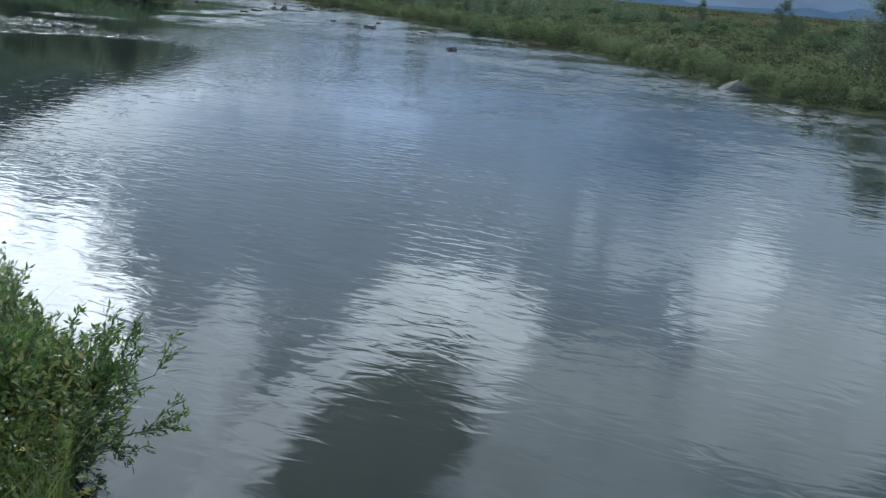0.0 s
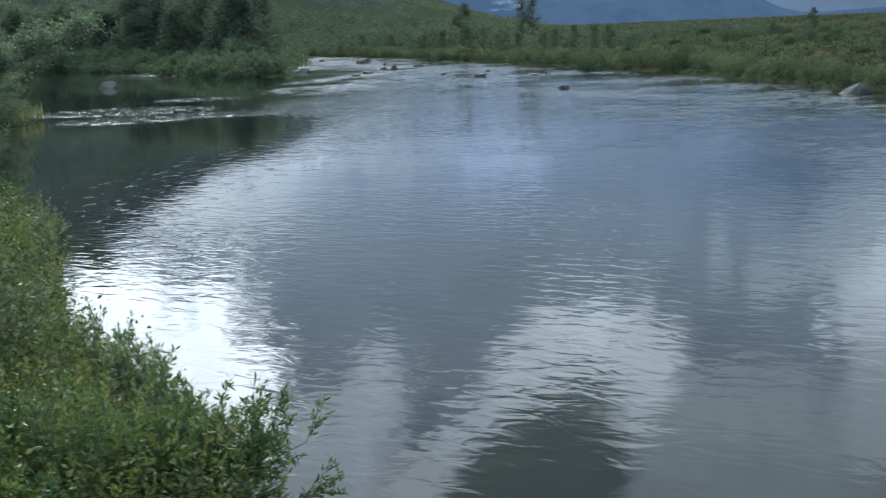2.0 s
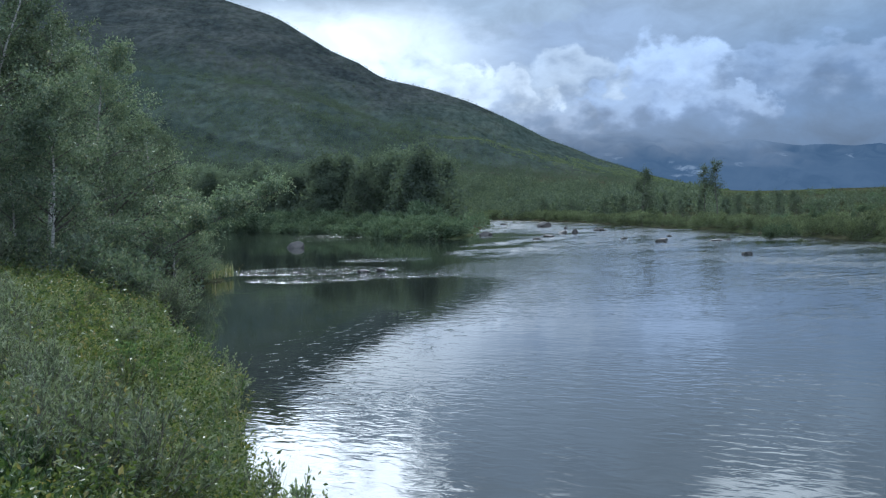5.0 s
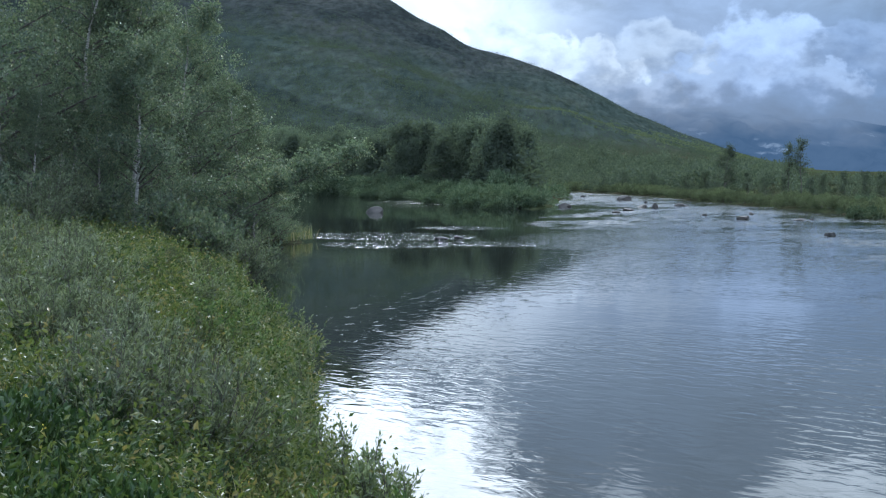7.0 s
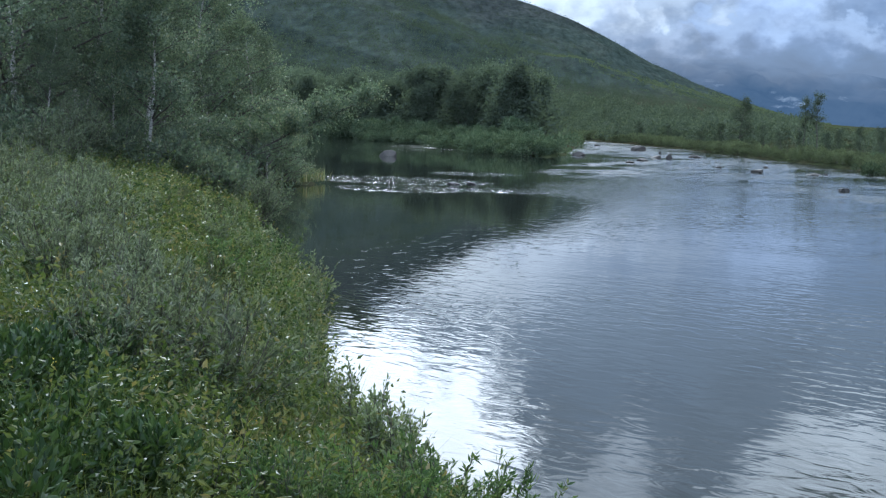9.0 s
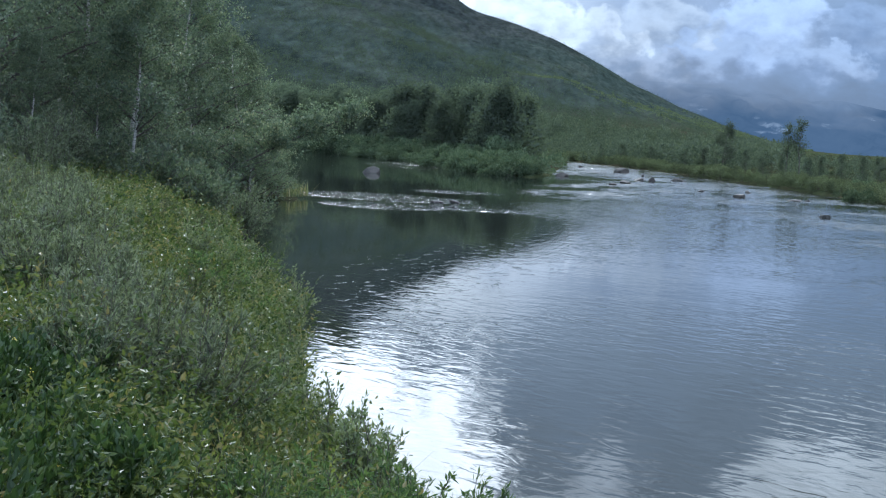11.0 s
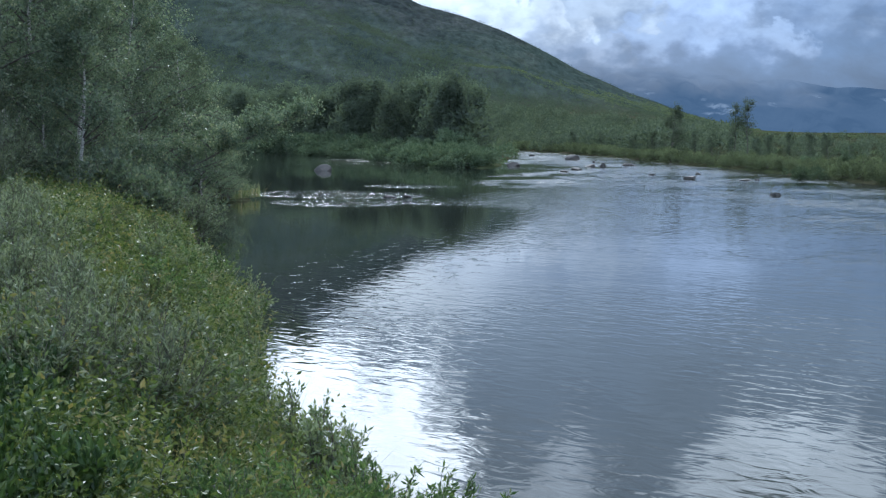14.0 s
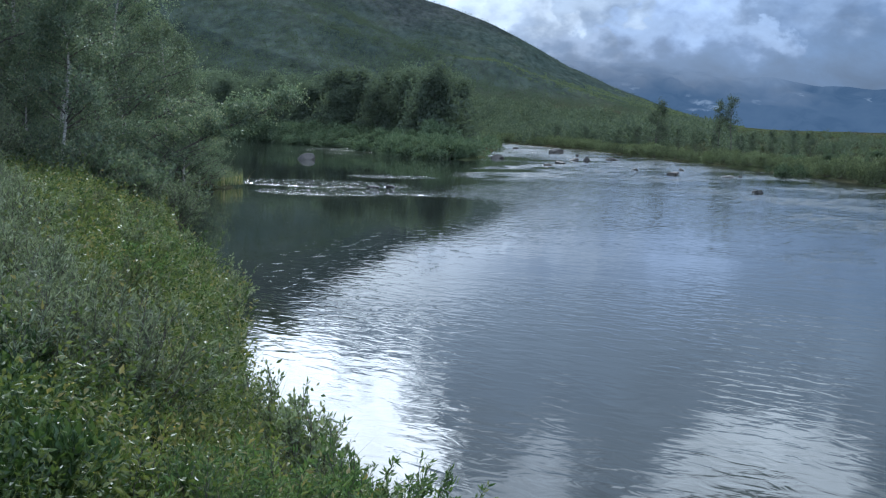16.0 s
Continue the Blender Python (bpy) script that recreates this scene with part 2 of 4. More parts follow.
def water_material():
    m, n, out = material("river_water")
    place = n.node("ShaderNodeTexCoord").outputs["Object"]
    xyz = n.node("ShaderNodeSeparateXYZ")
    n.put(xyz.inputs[0], place)
    px, py, _ = xyz.outputs

    def area(x, y, sx, sy, lo=1.6, hi=0.2):
        u, v = n.math("DIVIDE", n.math("SUBTRACT", px, x), sx), n.math("DIVIDE", n.math("SUBTRACT", py, y), sy)
        return n.span(n.math("MULTIPLY_ADD", u, u, n.math("MULTIPLY", v, v)), lo, hi)

    patch = n.noise(n.scaled(place, 0.5, 1.0, 1.0, 20), 0.06, 3.0, 0.55)
    small = n.noise(n.scaled(n.scaled(place, 1.0, 1.0, 1.0, 28), 0.72, 1.3, 1.0), 3.0, 1.9, 0.5, 0.8)
    wide = n.noise(n.scaled(place, 0.8, 1.2, 1.0, -8), 0.8, 1.0, 0.5, 0.3)
    chop = n.noise(n.scaled(place, 0.8, 1.2, 1.0), 2.4, 2.0, 0.6)
    grain = n.span(n.noise(n.scaled(place, 4.6, 0.9, 1.0, 22), 1.0, 2.0, 0.6), 0.49, 0.55)
    spots = area(-26.8, 56.0, 3.6, 2.8)
    for spot in (area(-23.8, 49.6, 2.2, 2.0), area(-20.4, 51.8, 1.9, 1.2)):
        spots = n.math("MAXIMUM", spots, spot)
    spots = n.math("ADD", spots, n.math("MULTIPLY", area(-27.2, 65.8, 2.2, 2.0), 0.15))
    sparkle = n.span(n.noise(n.scaled(place, 8.0, 2.6, 1.0, 22), 1.0, 2.0, 0.6), 0.42, 0.58)
    riffle = n.math("MULTIPLY", spots, n.math("MULTIPLY", grain, n.math("MULTIPLY_ADD", sparkle, 4.0, 1.8)))
    calm = n.math("MAXIMUM", area(-17.5, 36.0, 6.0, 15.0, 1.5, 0.5), area(-33.0, 74.0, 14.0, 26.0, 1.3, 0.6))
    calm = n.math("MAXIMUM", calm, n.math("MULTIPLY", area(-12.6, 24.0, 5.5, 9.0, 1.5, 0.4), 0.62))
    glints = n.math("MULTIPLY", n.span(n.noise(n.scaled(place, 2.4, 1.2, 1.0, 22), 1.4, 2.0, 0.6), 0.60, 0.68), area(-11.8, 28.0, 2.6, 11.0, 1.4, 0.3))
    stream = n.math("MULTIPLY", n.span(n.math("MULTIPLY_ADD", px, 0.917, n.math("MULTIPLY", py, 0.398)), 9.0, 19.0, 0.0, 1.2), n.span(n.noise(n.scaled(place, 1.0, 0.75, 1.0, 24), 0.17, 4.0, 0.6), 0.38, 0.62, 0.1, 1.25))
    streaks = n.span(n.noise(n.scaled(place, 1.0, 0.6, 1.0, 24), 0.24, 4.0, 0.6), 0.43, 0.58, 0.1, 1.6)
    stream = n.math("MAXIMUM", stream, n.math("MULTIPLY", streaks, n.math("MAXIMUM", area(-22.0, 91.0, 7.5, 24.0, 1.2, 0.5), area(-46.0, 150.0, 16.0, 48.0, 1.2, 0.5))))
    flecks = n.span(n.noise(n.scaled(place, 1.6, 0.5, 1.0, 22), 1.3, 2.0, 0.6), 0.35, 0.65, 0.35, 1.5)
    stream = n.math("MAXIMUM", stream, n.math("MULTIPLY", area(-2.4, 31.0, 1.8, 6.0, 1.3, 0.2), 0.5))
    stream = n.math("MULTIPLY", stream, flecks)
    lively = n.span(patch, 0.38, 0.62, 0.25, 1.15)
    reach = n.span(py, 12.0, 45.0, 0.0098, 0.0130)
    h = n.math("MULTIPLY", n.math("MULTIPLY", small, lively), reach)
    h = n.math("MULTIPLY", n.math("MULTIPLY_ADD", wide, 0.004, h), n.math("MULTIPLY_ADD", calm, -0.84, 1.0))
    h = n.math("MULTIPLY_ADD", n.math("MULTIPLY", chop, n.math("ADD", n.math("MULTIPLY_ADD", glints, 0.06, riffle), n.math("MULTIPLY", n.math("MULTIPLY", stream, lively), 0.6))), 0.06, h)
    deep = n.mix(n.span(patch, 0.35, 0.65), (0.010, 0.012, 0.010), (0.016, 0.018, 0.015))
    p = principled(n, deep, n.math("ADD", 0.03, n.math("MINIMUM", n.math("MULTIPLY", stream, 0.13), 0.22)), h, 1.0, ior=1.333)
    n.put(out.inputs[0], p.outputs[0])
    return m


def mountain_material():
    m, n, out = material("far_mountain_rock")
    place = n.node("ShaderNodeTexCoord").outputs["Object"]
    xyz = n.node("ShaderNodeSeparateXYZ")
    n.put(xyz.inputs[0], place)
    wide, fine = n.noise(place, 0.0035, 4.0, 0.55), n.noise(n.scaled(place, 1, 1, 1.4), 0.016, 5.0, 0.65)
    az = n.math("MULTIPLY", n.math("ARCTAN2", n.math("MULTIPLY", xyz.outputs[0], -1.0), xyz.outputs[1]), 57.2958)
    up = n.math("MULTIPLY", n.math("SUBTRACT", xyz.outputs[2], 3.0), 57.2958 / 3900)
    drift = n.math("MULTIPLY_ADD", n.math("SUBTRACT", fine, 0.5), 1.5, 0.0)
    snow = None
    for a, e, sa, se in ((12.4, 2.15, 0.30, 0.10), (13.0, 1.72, 0.40, 0.07), (12.5, 1.55, 0.25, 0.06), (9.8, 1.05, 0.42, 0.12), (9.3, 0.85, 0.30, 0.09), (9.9, 0.72, 0.5, 0.05),
                         (10.3, 1.30, 0.12, 0.06), (7.6, 1.12, 0.15, 0.10), (3.2, 1.37, 0.14, 0.09), (5.9, 1.5, 0.10, 0.06)):
        u, v = n.math("DIVIDE", n.math("SUBTRACT", n.math("ADD", az, drift), a), sa), n.math("DIVIDE", n.math("SUBTRACT", n.math("MULTIPLY_ADD", drift, 0.3, up), e), se)
        one = n.span(n.math("MULTIPLY_ADD", u, u, n.math("MULTIPLY", v, v)), 1.5, 0.3)
        snow = one if snow is None else n.math("MAXIMUM", snow, one)
    # the backdrop glows by itself; distance haze is put into its blue tones
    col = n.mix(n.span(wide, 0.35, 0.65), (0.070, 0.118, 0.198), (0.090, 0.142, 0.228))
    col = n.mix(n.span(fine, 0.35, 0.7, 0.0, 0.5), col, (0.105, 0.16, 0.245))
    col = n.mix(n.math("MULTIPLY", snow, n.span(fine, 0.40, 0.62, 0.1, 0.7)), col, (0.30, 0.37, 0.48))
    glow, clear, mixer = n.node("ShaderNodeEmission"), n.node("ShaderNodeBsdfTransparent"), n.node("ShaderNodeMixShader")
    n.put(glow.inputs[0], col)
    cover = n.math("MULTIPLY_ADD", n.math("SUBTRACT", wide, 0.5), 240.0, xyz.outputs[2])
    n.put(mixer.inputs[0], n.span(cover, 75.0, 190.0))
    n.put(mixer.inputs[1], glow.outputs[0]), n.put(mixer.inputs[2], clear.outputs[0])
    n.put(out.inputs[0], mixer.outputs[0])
    return m


M_GROUND, M_WATER, M_MOUNT = ground_material(), water_material(), mountain_material()
M_STONE = stone_material("river_stone", (0.034, 0.030, 0.027), (0.066, 0.057, 0.050), (0.15, 0.132, 0.118))
M_SLAB = stone_material("pale_slab", (0.042, 0.042, 0.037), (0.074, 0.073, 0.064), (0.14, 0.137, 0.12))
M_WET = stone_material("wet_dark_stone", (0.020, 0.019, 0.018), (0.04, 0.037, 0.034), (0.07, 0.065, 0.06))
M_BIRCH_BARK = bark_material("birch_bark", (0.08, 0.07, 0.065), (0.36, 0.34, 0.31))
M_STEM = bark_material("willow_stem", (0.035, 0.030, 0.026), (0.075, 0.066, 0.056))
# birch leaves paled and blued: a veil of haze is in the colour
M_BIRCH = leaf_material("birch_leaf", [(0.0, (0.064, 0.090, 0.066)), (0.5, (0.112, 0.144, 0.102)), (0.85, (0.160, 0.190, 0.134)), (1.0, (0.22, 0.23, 0.165))], 0.48, 0.42, 0.42)
M_WILLOW = leaf_material("green_willow_leaf", [(0.0, (0.044, 0.080, 0.028)), (0.5, (0.092, 0.142, 0.048)), (0.92, (0.155, 0.200, 0.082)), (1.0, (0.23, 0.23, 0.11))], 0.40)
M_GREY = leaf_material("grey_willow_leaf", [(0.0, (0.068, 0.086, 0.050)), (0.45, (0.128, 0.150, 0.092)), (1.0, (0.220, 0.240, 0.162))], 0.38, 0.55, 0.40, 0.8)
M_HERB = leaf_material("herb_leaf", [(0.0, (0.022, 0.040, 0.012)), (0.3, (0.047, 0.069, 0.019)), (0.65, (0.080, 0.100, 0.030)), (0.94, (0.116, 0.126, 0.042)), (1.0, (0.165, 0.140, 0.058))], 0.40, 0.45, 0.32, 1.5)
M_GRASS = leaf_material("grass_blade", [(0.0, (0.055, 0.080, 0.020)), (0.45, (0.110, 0.136, 0.036)), (0.8, (0.165, 0.172, 0.053)), (1.0, (0.25, 0.215, 0.09))], 0.42)
M_SHORE = leaf_material("pale_willow_leaf", [(0.0, (0.056, 0.070, 0.042)), (0.5, (0.102, 0.120, 0.070)), (1.0, (0.158, 0.178, 0.110))], 0.35, 0.8, 0.15)
M_HEATH = leaf_material("heath_twigs", [(0.0, (0.042, 0.048, 0.027)), (0.5, (0.058, 0.063, 0.036)), (0.85, (0.078, 0.074, 0.044)), (1.0, (0.100, 0.096, 0.058))], 0.15, 0.9, 0.1)
# distance haze is put into the greyed, bluish tones of the far woods
M_WOOD = leaf_material("far_birch_wood", [(0.0, (0.046, 0.060, 0.050)), (0.6, (0.058, 0.074, 0.060)), (1.0, (0.076, 0.093, 0.071))], 0.46, 0.95, 0.05)
M_TWIG = leaf_material("twig_willow_leaf", [(0.0, (0.095, 0.122, 0.064)), (0.5, (0.160, 0.190, 0.105)), (1.0, (0.24, 0.27, 0.16))], 0.4)
M_SPIT = leaf_material("spit_willow_leaf", [(0.0, (0.052, 0.078, 0.046)), (0.5, (0.080, 0.108, 0.068)), (1.0, (0.120, 0.145, 0.095))], 0.3, 0.8, 0.15)
M_BROAD = leaf_material("broad_dark_leaf", [(0.0, (0.018, 0.036, 0.011)), (0.5, (0.036, 0.064, 0.020)), (1.0, (0.080, 0.112, 0.040))], 0.25, 0.4, 0.45, 1.2)
M_SEDGE = leaf_material("pale_sedge", [(0.0, (0.085, 0.105, 0.045)), (0.5, (0.140, 0.150, 0.070)), (1.0, (0.24, 0.21, 0.12))], 0.35)
# grove leaves made bluer to stand in for haze
M_GROVE = leaf_material("grove_birch_leaf", [(0.0, (0.076, 0.096, 0.081)), (0.5, (0.088, 0.110, 0.091)), (1.0, (0.104, 0.126, 0.102))], 0.55, 0.85, 0.12)
# thicket tones lifted to carry the haze in front of them
M_THICK = leaf_material("thicket_leaf", [(0.0, (0.052, 0.067, 0.052)), (0.5, (0.074, 0.092, 0.070)), (1.0, (0.102, 0.122, 0.092))], 0.42, 0.8, 0.15)
M_FRESH = leaf_material("fresh_herb_leaf", [(0.0, (0.050, 0.076, 0.018)), (0.4, (0.116, 0.146, 0.034)), (0.85, (0.176, 0.194, 0.054)), (1.0, (0.21, 0.19, 0.07))], 0.42, 0.42, 0.40, 0.9)
M_MEADOW = leaf_material("hill_meadow_grass", [(0.0, (0.080, 0.100, 0.056)), (0.5, (0.106, 0.130, 0.072)), (1.0, (0.138, 0.160, 0.092))], 0.35, 0.9, 0.1)
M_FLOWER = leaf_material("small_flower", [(0.0, (0.46, 0.33, 0.04)), (0.6, (0.55, 0.42, 0.07)), (1.0, (0.56, 0.53, 0.42))], 0.3, 0.7, 0.2)
M_OLIVE = leaf_material("olive_leaf", [(0.0, (0.047, 0.060, 0.024)), (0.5, (0.082, 0.096, 0.040)), (0.9, (0.122, 0.126, 0.060)), (1.0, (0.178, 0.150, 0.084))], 0.35, 0.5, 0.35, 1.2)

# ================= mesh helpers =================
def mesh_data(name, verts, faces, mat, smooth=False):
    """A mesh from arrays; faces is a list of (n, 3) and (n, 4) arrays."""
    verts = np.asarray(verts, dtype=np.float32).reshape(-1, 3)
    me = bpy.data.meshes.new(name)
    me.vertices.add(len(verts))
    me.vertices.foreach_set("co", verts.ravel())
    faces = [np.asarray(f, dtype=np.int32) for f in faces if len(f)]
    loops = np.concatenate([f.ravel() for f in faces])
    sizes = np.concatenate([np.full(len(f), f.shape[1], dtype=np.int32) for f in faces])
    me.loops.add(len(loops))
    me.loops.foreach_set("vertex_index", loops)
    me.polygons.add(len(sizes))
    me.polygons.foreach_set("loop_start", np.concatenate([[0], np.cumsum(sizes)[:-1]]).astype(np.int32))
    me.polygons.foreach_set("use_smooth", np.full(len(sizes), smooth, dtype=bool))
    me.update(calc_edges=True)
    me.validate()
    me.materials.append(mat)
    return me


def part(name, data, parent, label=""):
    ob = new(name, data)
    ob.parent = parent
    return tagged(ob, label)


def unit(v):
    return v / np.maximum(np.linalg.norm(v, axis=-1, keepdims=True), 1e-9)


def tube(points, radii, sides=5):
    """A tapered round tube along points."""
    p, r = np.asarray(points, float), np.asarray(radii, float)
    d = unit(np.gradient(p, axis=0))
    a = unit(np.cross(d, np.array([0.31, 0.77, 0.21])))
    b = np.cross(d, a)
    t = np.linspace(0, 2 * np.pi, sides, endpoint=False)
    ring = p[:, None] + r[:, None, None] * (a[:, None] * np.cos(t)[None, :, None] + b[:, None] * np.sin(t)[None, :, None])
    n = len(p)
    i, j = np.meshgrid(np.arange(n - 1), np.arange(sides), indexing="ij")
    k = (j + 1) % sides
    f = np.stack([i * sides + j, i * sides + k, (i + 1) * sides + k, (i + 1) * sides + j], -1).reshape(-1, 4)
    return ring.reshape(-1, 3), f


class Pile:
    """Collects tubes or leaves for one mesh."""

    def __init__(self):
        self.v, self.f, self.n = [], {3: [], 4: []}, 0

    def add(self, v, f):
        self.v.append(v)
        self.f[f.shape[1]].append(f + self.n)
        self.n += len(v)

    def data(self, name, mat, smooth=False):
        return mesh_data(name, np.concatenate(self.v), [np.concatenate(x) for x in self.f.values() if x], mat, smooth)


def leaves(p, d, length, width, g):
    """Folded pointed leaves at p towards d: two faces each."""
    n = len(p)
    d = unit(d)
    side = unit(np.cross(d, g.normal(size=(n, 3))))
    up = np.cross(side, d)
    length = np.broadcast_to(length, (n,))[:, None]
    width = np.broadcast_to(width, (n,))[:, None]
    mid = p + d * length * 0.45 + up * width * 0.25
    v = np.stack([p, mid + side * width * 0.5, p + d * length, mid - side * width * 0.5], 1).reshape(-1, 3)
    b = np.arange(n)[:, None] * 4
    return v, np.concatenate([b + [0, 1, 2], b + [0, 2, 3]])


def blades(p, height, width, lean, g):
    """Grass blades: bent strips of two quads, narrowing to the tip."""
    n = len(p)
    a = g.uniform(0, 2 * np.pi, n)
    out = np.stack([np.cos(a), np.sin(a), np.zeros(n)], 1)
    side = np.stack([-np.sin(a), np.cos(a), np.zeros(n)], 1) * np.broadcast_to(width, (n,))[:, None] * 0.5
    h = np.broadcast_to(height, (n,))[:, None]
    bend = np.broadcast_to(lean, (n,))[:, None] * h
    up = np.array([0, 0, 1.0])
    m, t = p + up * h * 0.55 + out * bend * 0.3, p + up * h * 0.95 + out * bend
    v = np.stack([p - side, p + side, m - side * 0.8, m + side * 0.8, t], 1).reshape(-1, 3)
    b = np.arange(n)[:, None] * 5
    return v, np.concatenate([b + [0, 1, 3], b + [0, 3, 2], b + [2, 3, 4]])


# ================= lie of the land =================
# the water's edge, walked round the river: our bank, inlet, wooded spit, upstream, far bank
OUR_BANK = [(10, -400), (9, -60), (6, -15), (4.2, -4), (1.5, 1.4), (-1.9, 4.4), (-2.8, 6.9), (-4.65, 9.4), (-6.4, 11.7),
            (-8.0, 14.6), (-10.5, 18.5), (-14.3, 23.6), (-20.6, 32.8), (-24.7, 38.9), (-28.0, 46.0), (-27.8, 51.0)]
INLET = [(-38, 56), (-60, 76), (-85, 110), (-90, 140), (-80, 151)]
SPIT = [(-68, 136.5), (-56, 125.5), (-43, 107.5), (-34.5, 98), (-35.5, 105), (-46, 140), (-58, 180), (-78, 220), (-130, 290), (-420, 420)]
FAR_BANK = [(-420, 450), (-120, 292), (-88, 240), (-63, 193), (-52, 175), (-38, 151), (-26.8, 128.5), (-15.5, 106), (-9, 91.5),
            (-4.7, 81.8), (-1.0, 73), (1.6, 65), (3.7, 57), (6.2, 48.6), (9, 44.6), (14, 38), (24, 30), (42, 18), (70, -30), (80, -400)]
RIVER = np.array(OUR_BANK + INLET + SPIT + FAR_BANK, float)


def edge_distance(x, y, line, closed=False):
    pts = np.asarray(line, float)
    nxt = np.roll(pts, -1, 0) if closed else pts[1:]
    pts = pts if closed else pts[:-1]
    best = np.full(x.shape, 1e9)
    for (ax, ay), (bx, by) in zip(pts, nxt):
        dx, dy = bx - ax, by - ay
        t = np.clip(((x - ax) * dx + (y - ay) * dy) / (dx * dx + dy * dy), 0, 1)
        best = np.minimum(best, np.hypot(x - ax - t * dx, y - ay - t * dy))
    return best


def in_river(x, y):
    inside = np.zeros(x.shape, bool)
    for (ax, ay), (bx, by) in zip(RIVER, np.roll(RIVER, -1, 0)):
        cross = (ay > y) != (by > y)
        inside ^= cross & (x < (bx - ax) * (y - ay) / (by - ay + 1e-12) + ax)
    return inside


def ease(v, a, b):
    t = np.clip((v - a) / (b - a), 0, 1)
    return t * t * (3 - 2 * t)


def on_far_side(x, y):
    return edge_distance(x, y, FAR_BANK) < edge_distance(x, y, OUR_BANK + INLET + SPIT)


def waves(x, y, size, seed):
    """Smooth pseudo-random swell between -1 and 1."""
    g = np.random.default_rng(seed)
    z = 0
    for k in range(6):
        a, ph, f = g.uniform(0, np.pi * 2), g.uniform(0, np.pi * 2), (1 + k * 0.55) / size * 2 * np.pi
        z = z + np.sin((x * np.cos(a) + y * np.sin(a)) * f + ph) / (1 + 0.6 * k)
    return z / 2.6


SKYLINE = np.array([(-180, 1.5), (-60, 0.0), (5, 0.0), (9.2, 0.25), (11.2, 0.90), (13.5, 1.72), (15.4, 2.58), (17.0, 3.40), (18.7, 4.25),
                    (20.5, 4.86), (22.2, 5.28), (23.4, 6.08), (24.4, 6.5), (25.3, 7.1), (27, 8.1), (31, 9.4), (40, 11), (60, 11), (110, 7), (180, 1.5)])


def hill(r, az):
    """The fell behind the left bank: its crest stands about a kilometre off."""
    crest = 850.0
    el = np.interp(az, SKYLINE[:, 0], SKYLINE[:, 1])
    top = EYE + np.tan(np.radians(el)) * crest
    start = 210.0
    s = np.clip((r - start) / (crest - start), 0, 1)
    rise = 0.55 * s + 0.45 * s * s
    return np.where(el > 0.3, 1, ease(el, 0.0, 0.3)) * (top - 3.5) * rise - np.clip(r - crest, 0, 4000) * 0.02 * ease(el, 0, 1)


def height(x, y):
    x, y = np.asarray(x, float), np.asarray(y, float)
    d = edge_distance(x, y, RIVER, True)
    wet = in_river(x, y)
    ours, far, spit = edge_distance(x, y, OUR_BANK), edge_distance(x, y, FAR_BANK), edge_distance(x, y, SPIT + INLET[2:])
    near_bank = 0.12 + 0.75 * ease(d, 0, 2.2) + 0.6 * ease(d, 1.0, 8.0) + 0.012 * np.minimum(d, 80)
    far_bank = 0.25 * ease(d, 0, 0.6) + 0.035 * np.minimum(d, 45) + 0.0145 * np.clip(d - 45, 0, 100)
    far_bank = far_bank + (0.8 * waves(x, y, 34, 3) + 0.9 * waves(x, y, 61, 6) * ease(d, 25, 70)) * ease(d, 8, 40)
    spit_bank = 0.2 * ease(d, 0, 1) + 0.02 * np.minimum(d, 60)
    w = np.stack([1 / (ours + 0.5) ** 3, 1 / (far + 0.5) ** 3, 1 / (spit + 0.5) ** 3])
    w = w / w.sum(0)
    dry = w[0] * near_bank + w[1] * far_bank + w[2] * spit_bank
    dry = dry + 0.06 * waves(x, y, 3.1, 5) * ease(d, 0.5, 3) * ease(np.hypot(x, y), 1, 4)
    r, az = np.hypot(x, y), np.degrees(np.arctan2(-x, y))
    dry = dry + hill(r, az) + ease(r, 260, 600) * (4.0 * waves(x, y, 210, 8) + 1.5 * waves(x, y, 70, 9)) * np.clip(np.interp(az, SKYLINE[:, 0], SKYLINE[:, 1]) / 4, 0, 1) * (1 - 0.8 * ease(r, 700, 850))
    dry = dry + 0.5 * np.exp(-(x * x + y * y) / 5.0)
    bed = -0.05 - np.minimum(0.25 * d, 1.1)
    return np.where(wet, bed, dry)


def build_ground():
    az = np.radians(np.concatenate([np.arange(-180, -16, 4.0), np.arange(-16, 48, 0.4), np.arange(48, 180, 4.0)]))
    r = np.concatenate([[0.01], np.geomspace(0.6, 60, 110), np.geomspace(61, 260, 110), np.geomspace(264, 1000, 70), np.geomspace(1060, 4600, 14)])
    rr, aa = np.meshgrid(r, az, indexing="ij")
    x, y = -np.sin(aa) * rr - 0.3, np.cos(aa) * rr - 0.7
    v = np.stack([x, y, height(x, y)], -1).reshape(-1, 3)
    nr, na = rr.shape
    i, j = np.meshgrid(np.arange(nr - 1), np.arange(na), indexing="ij")
    k = (j + 1) % na
    f = np.stack([i * na + j, (i + 1) * na + j, (i + 1) * na + k, i * na + k], -1).reshape(-1, 4)[:, ::-1]
    ob = new("ground", mesh_data("ground", v, [f], M_GROUND, True))
    return tagged(ob, "grassy river banks rising to a green fell", "ground", kind="structure")


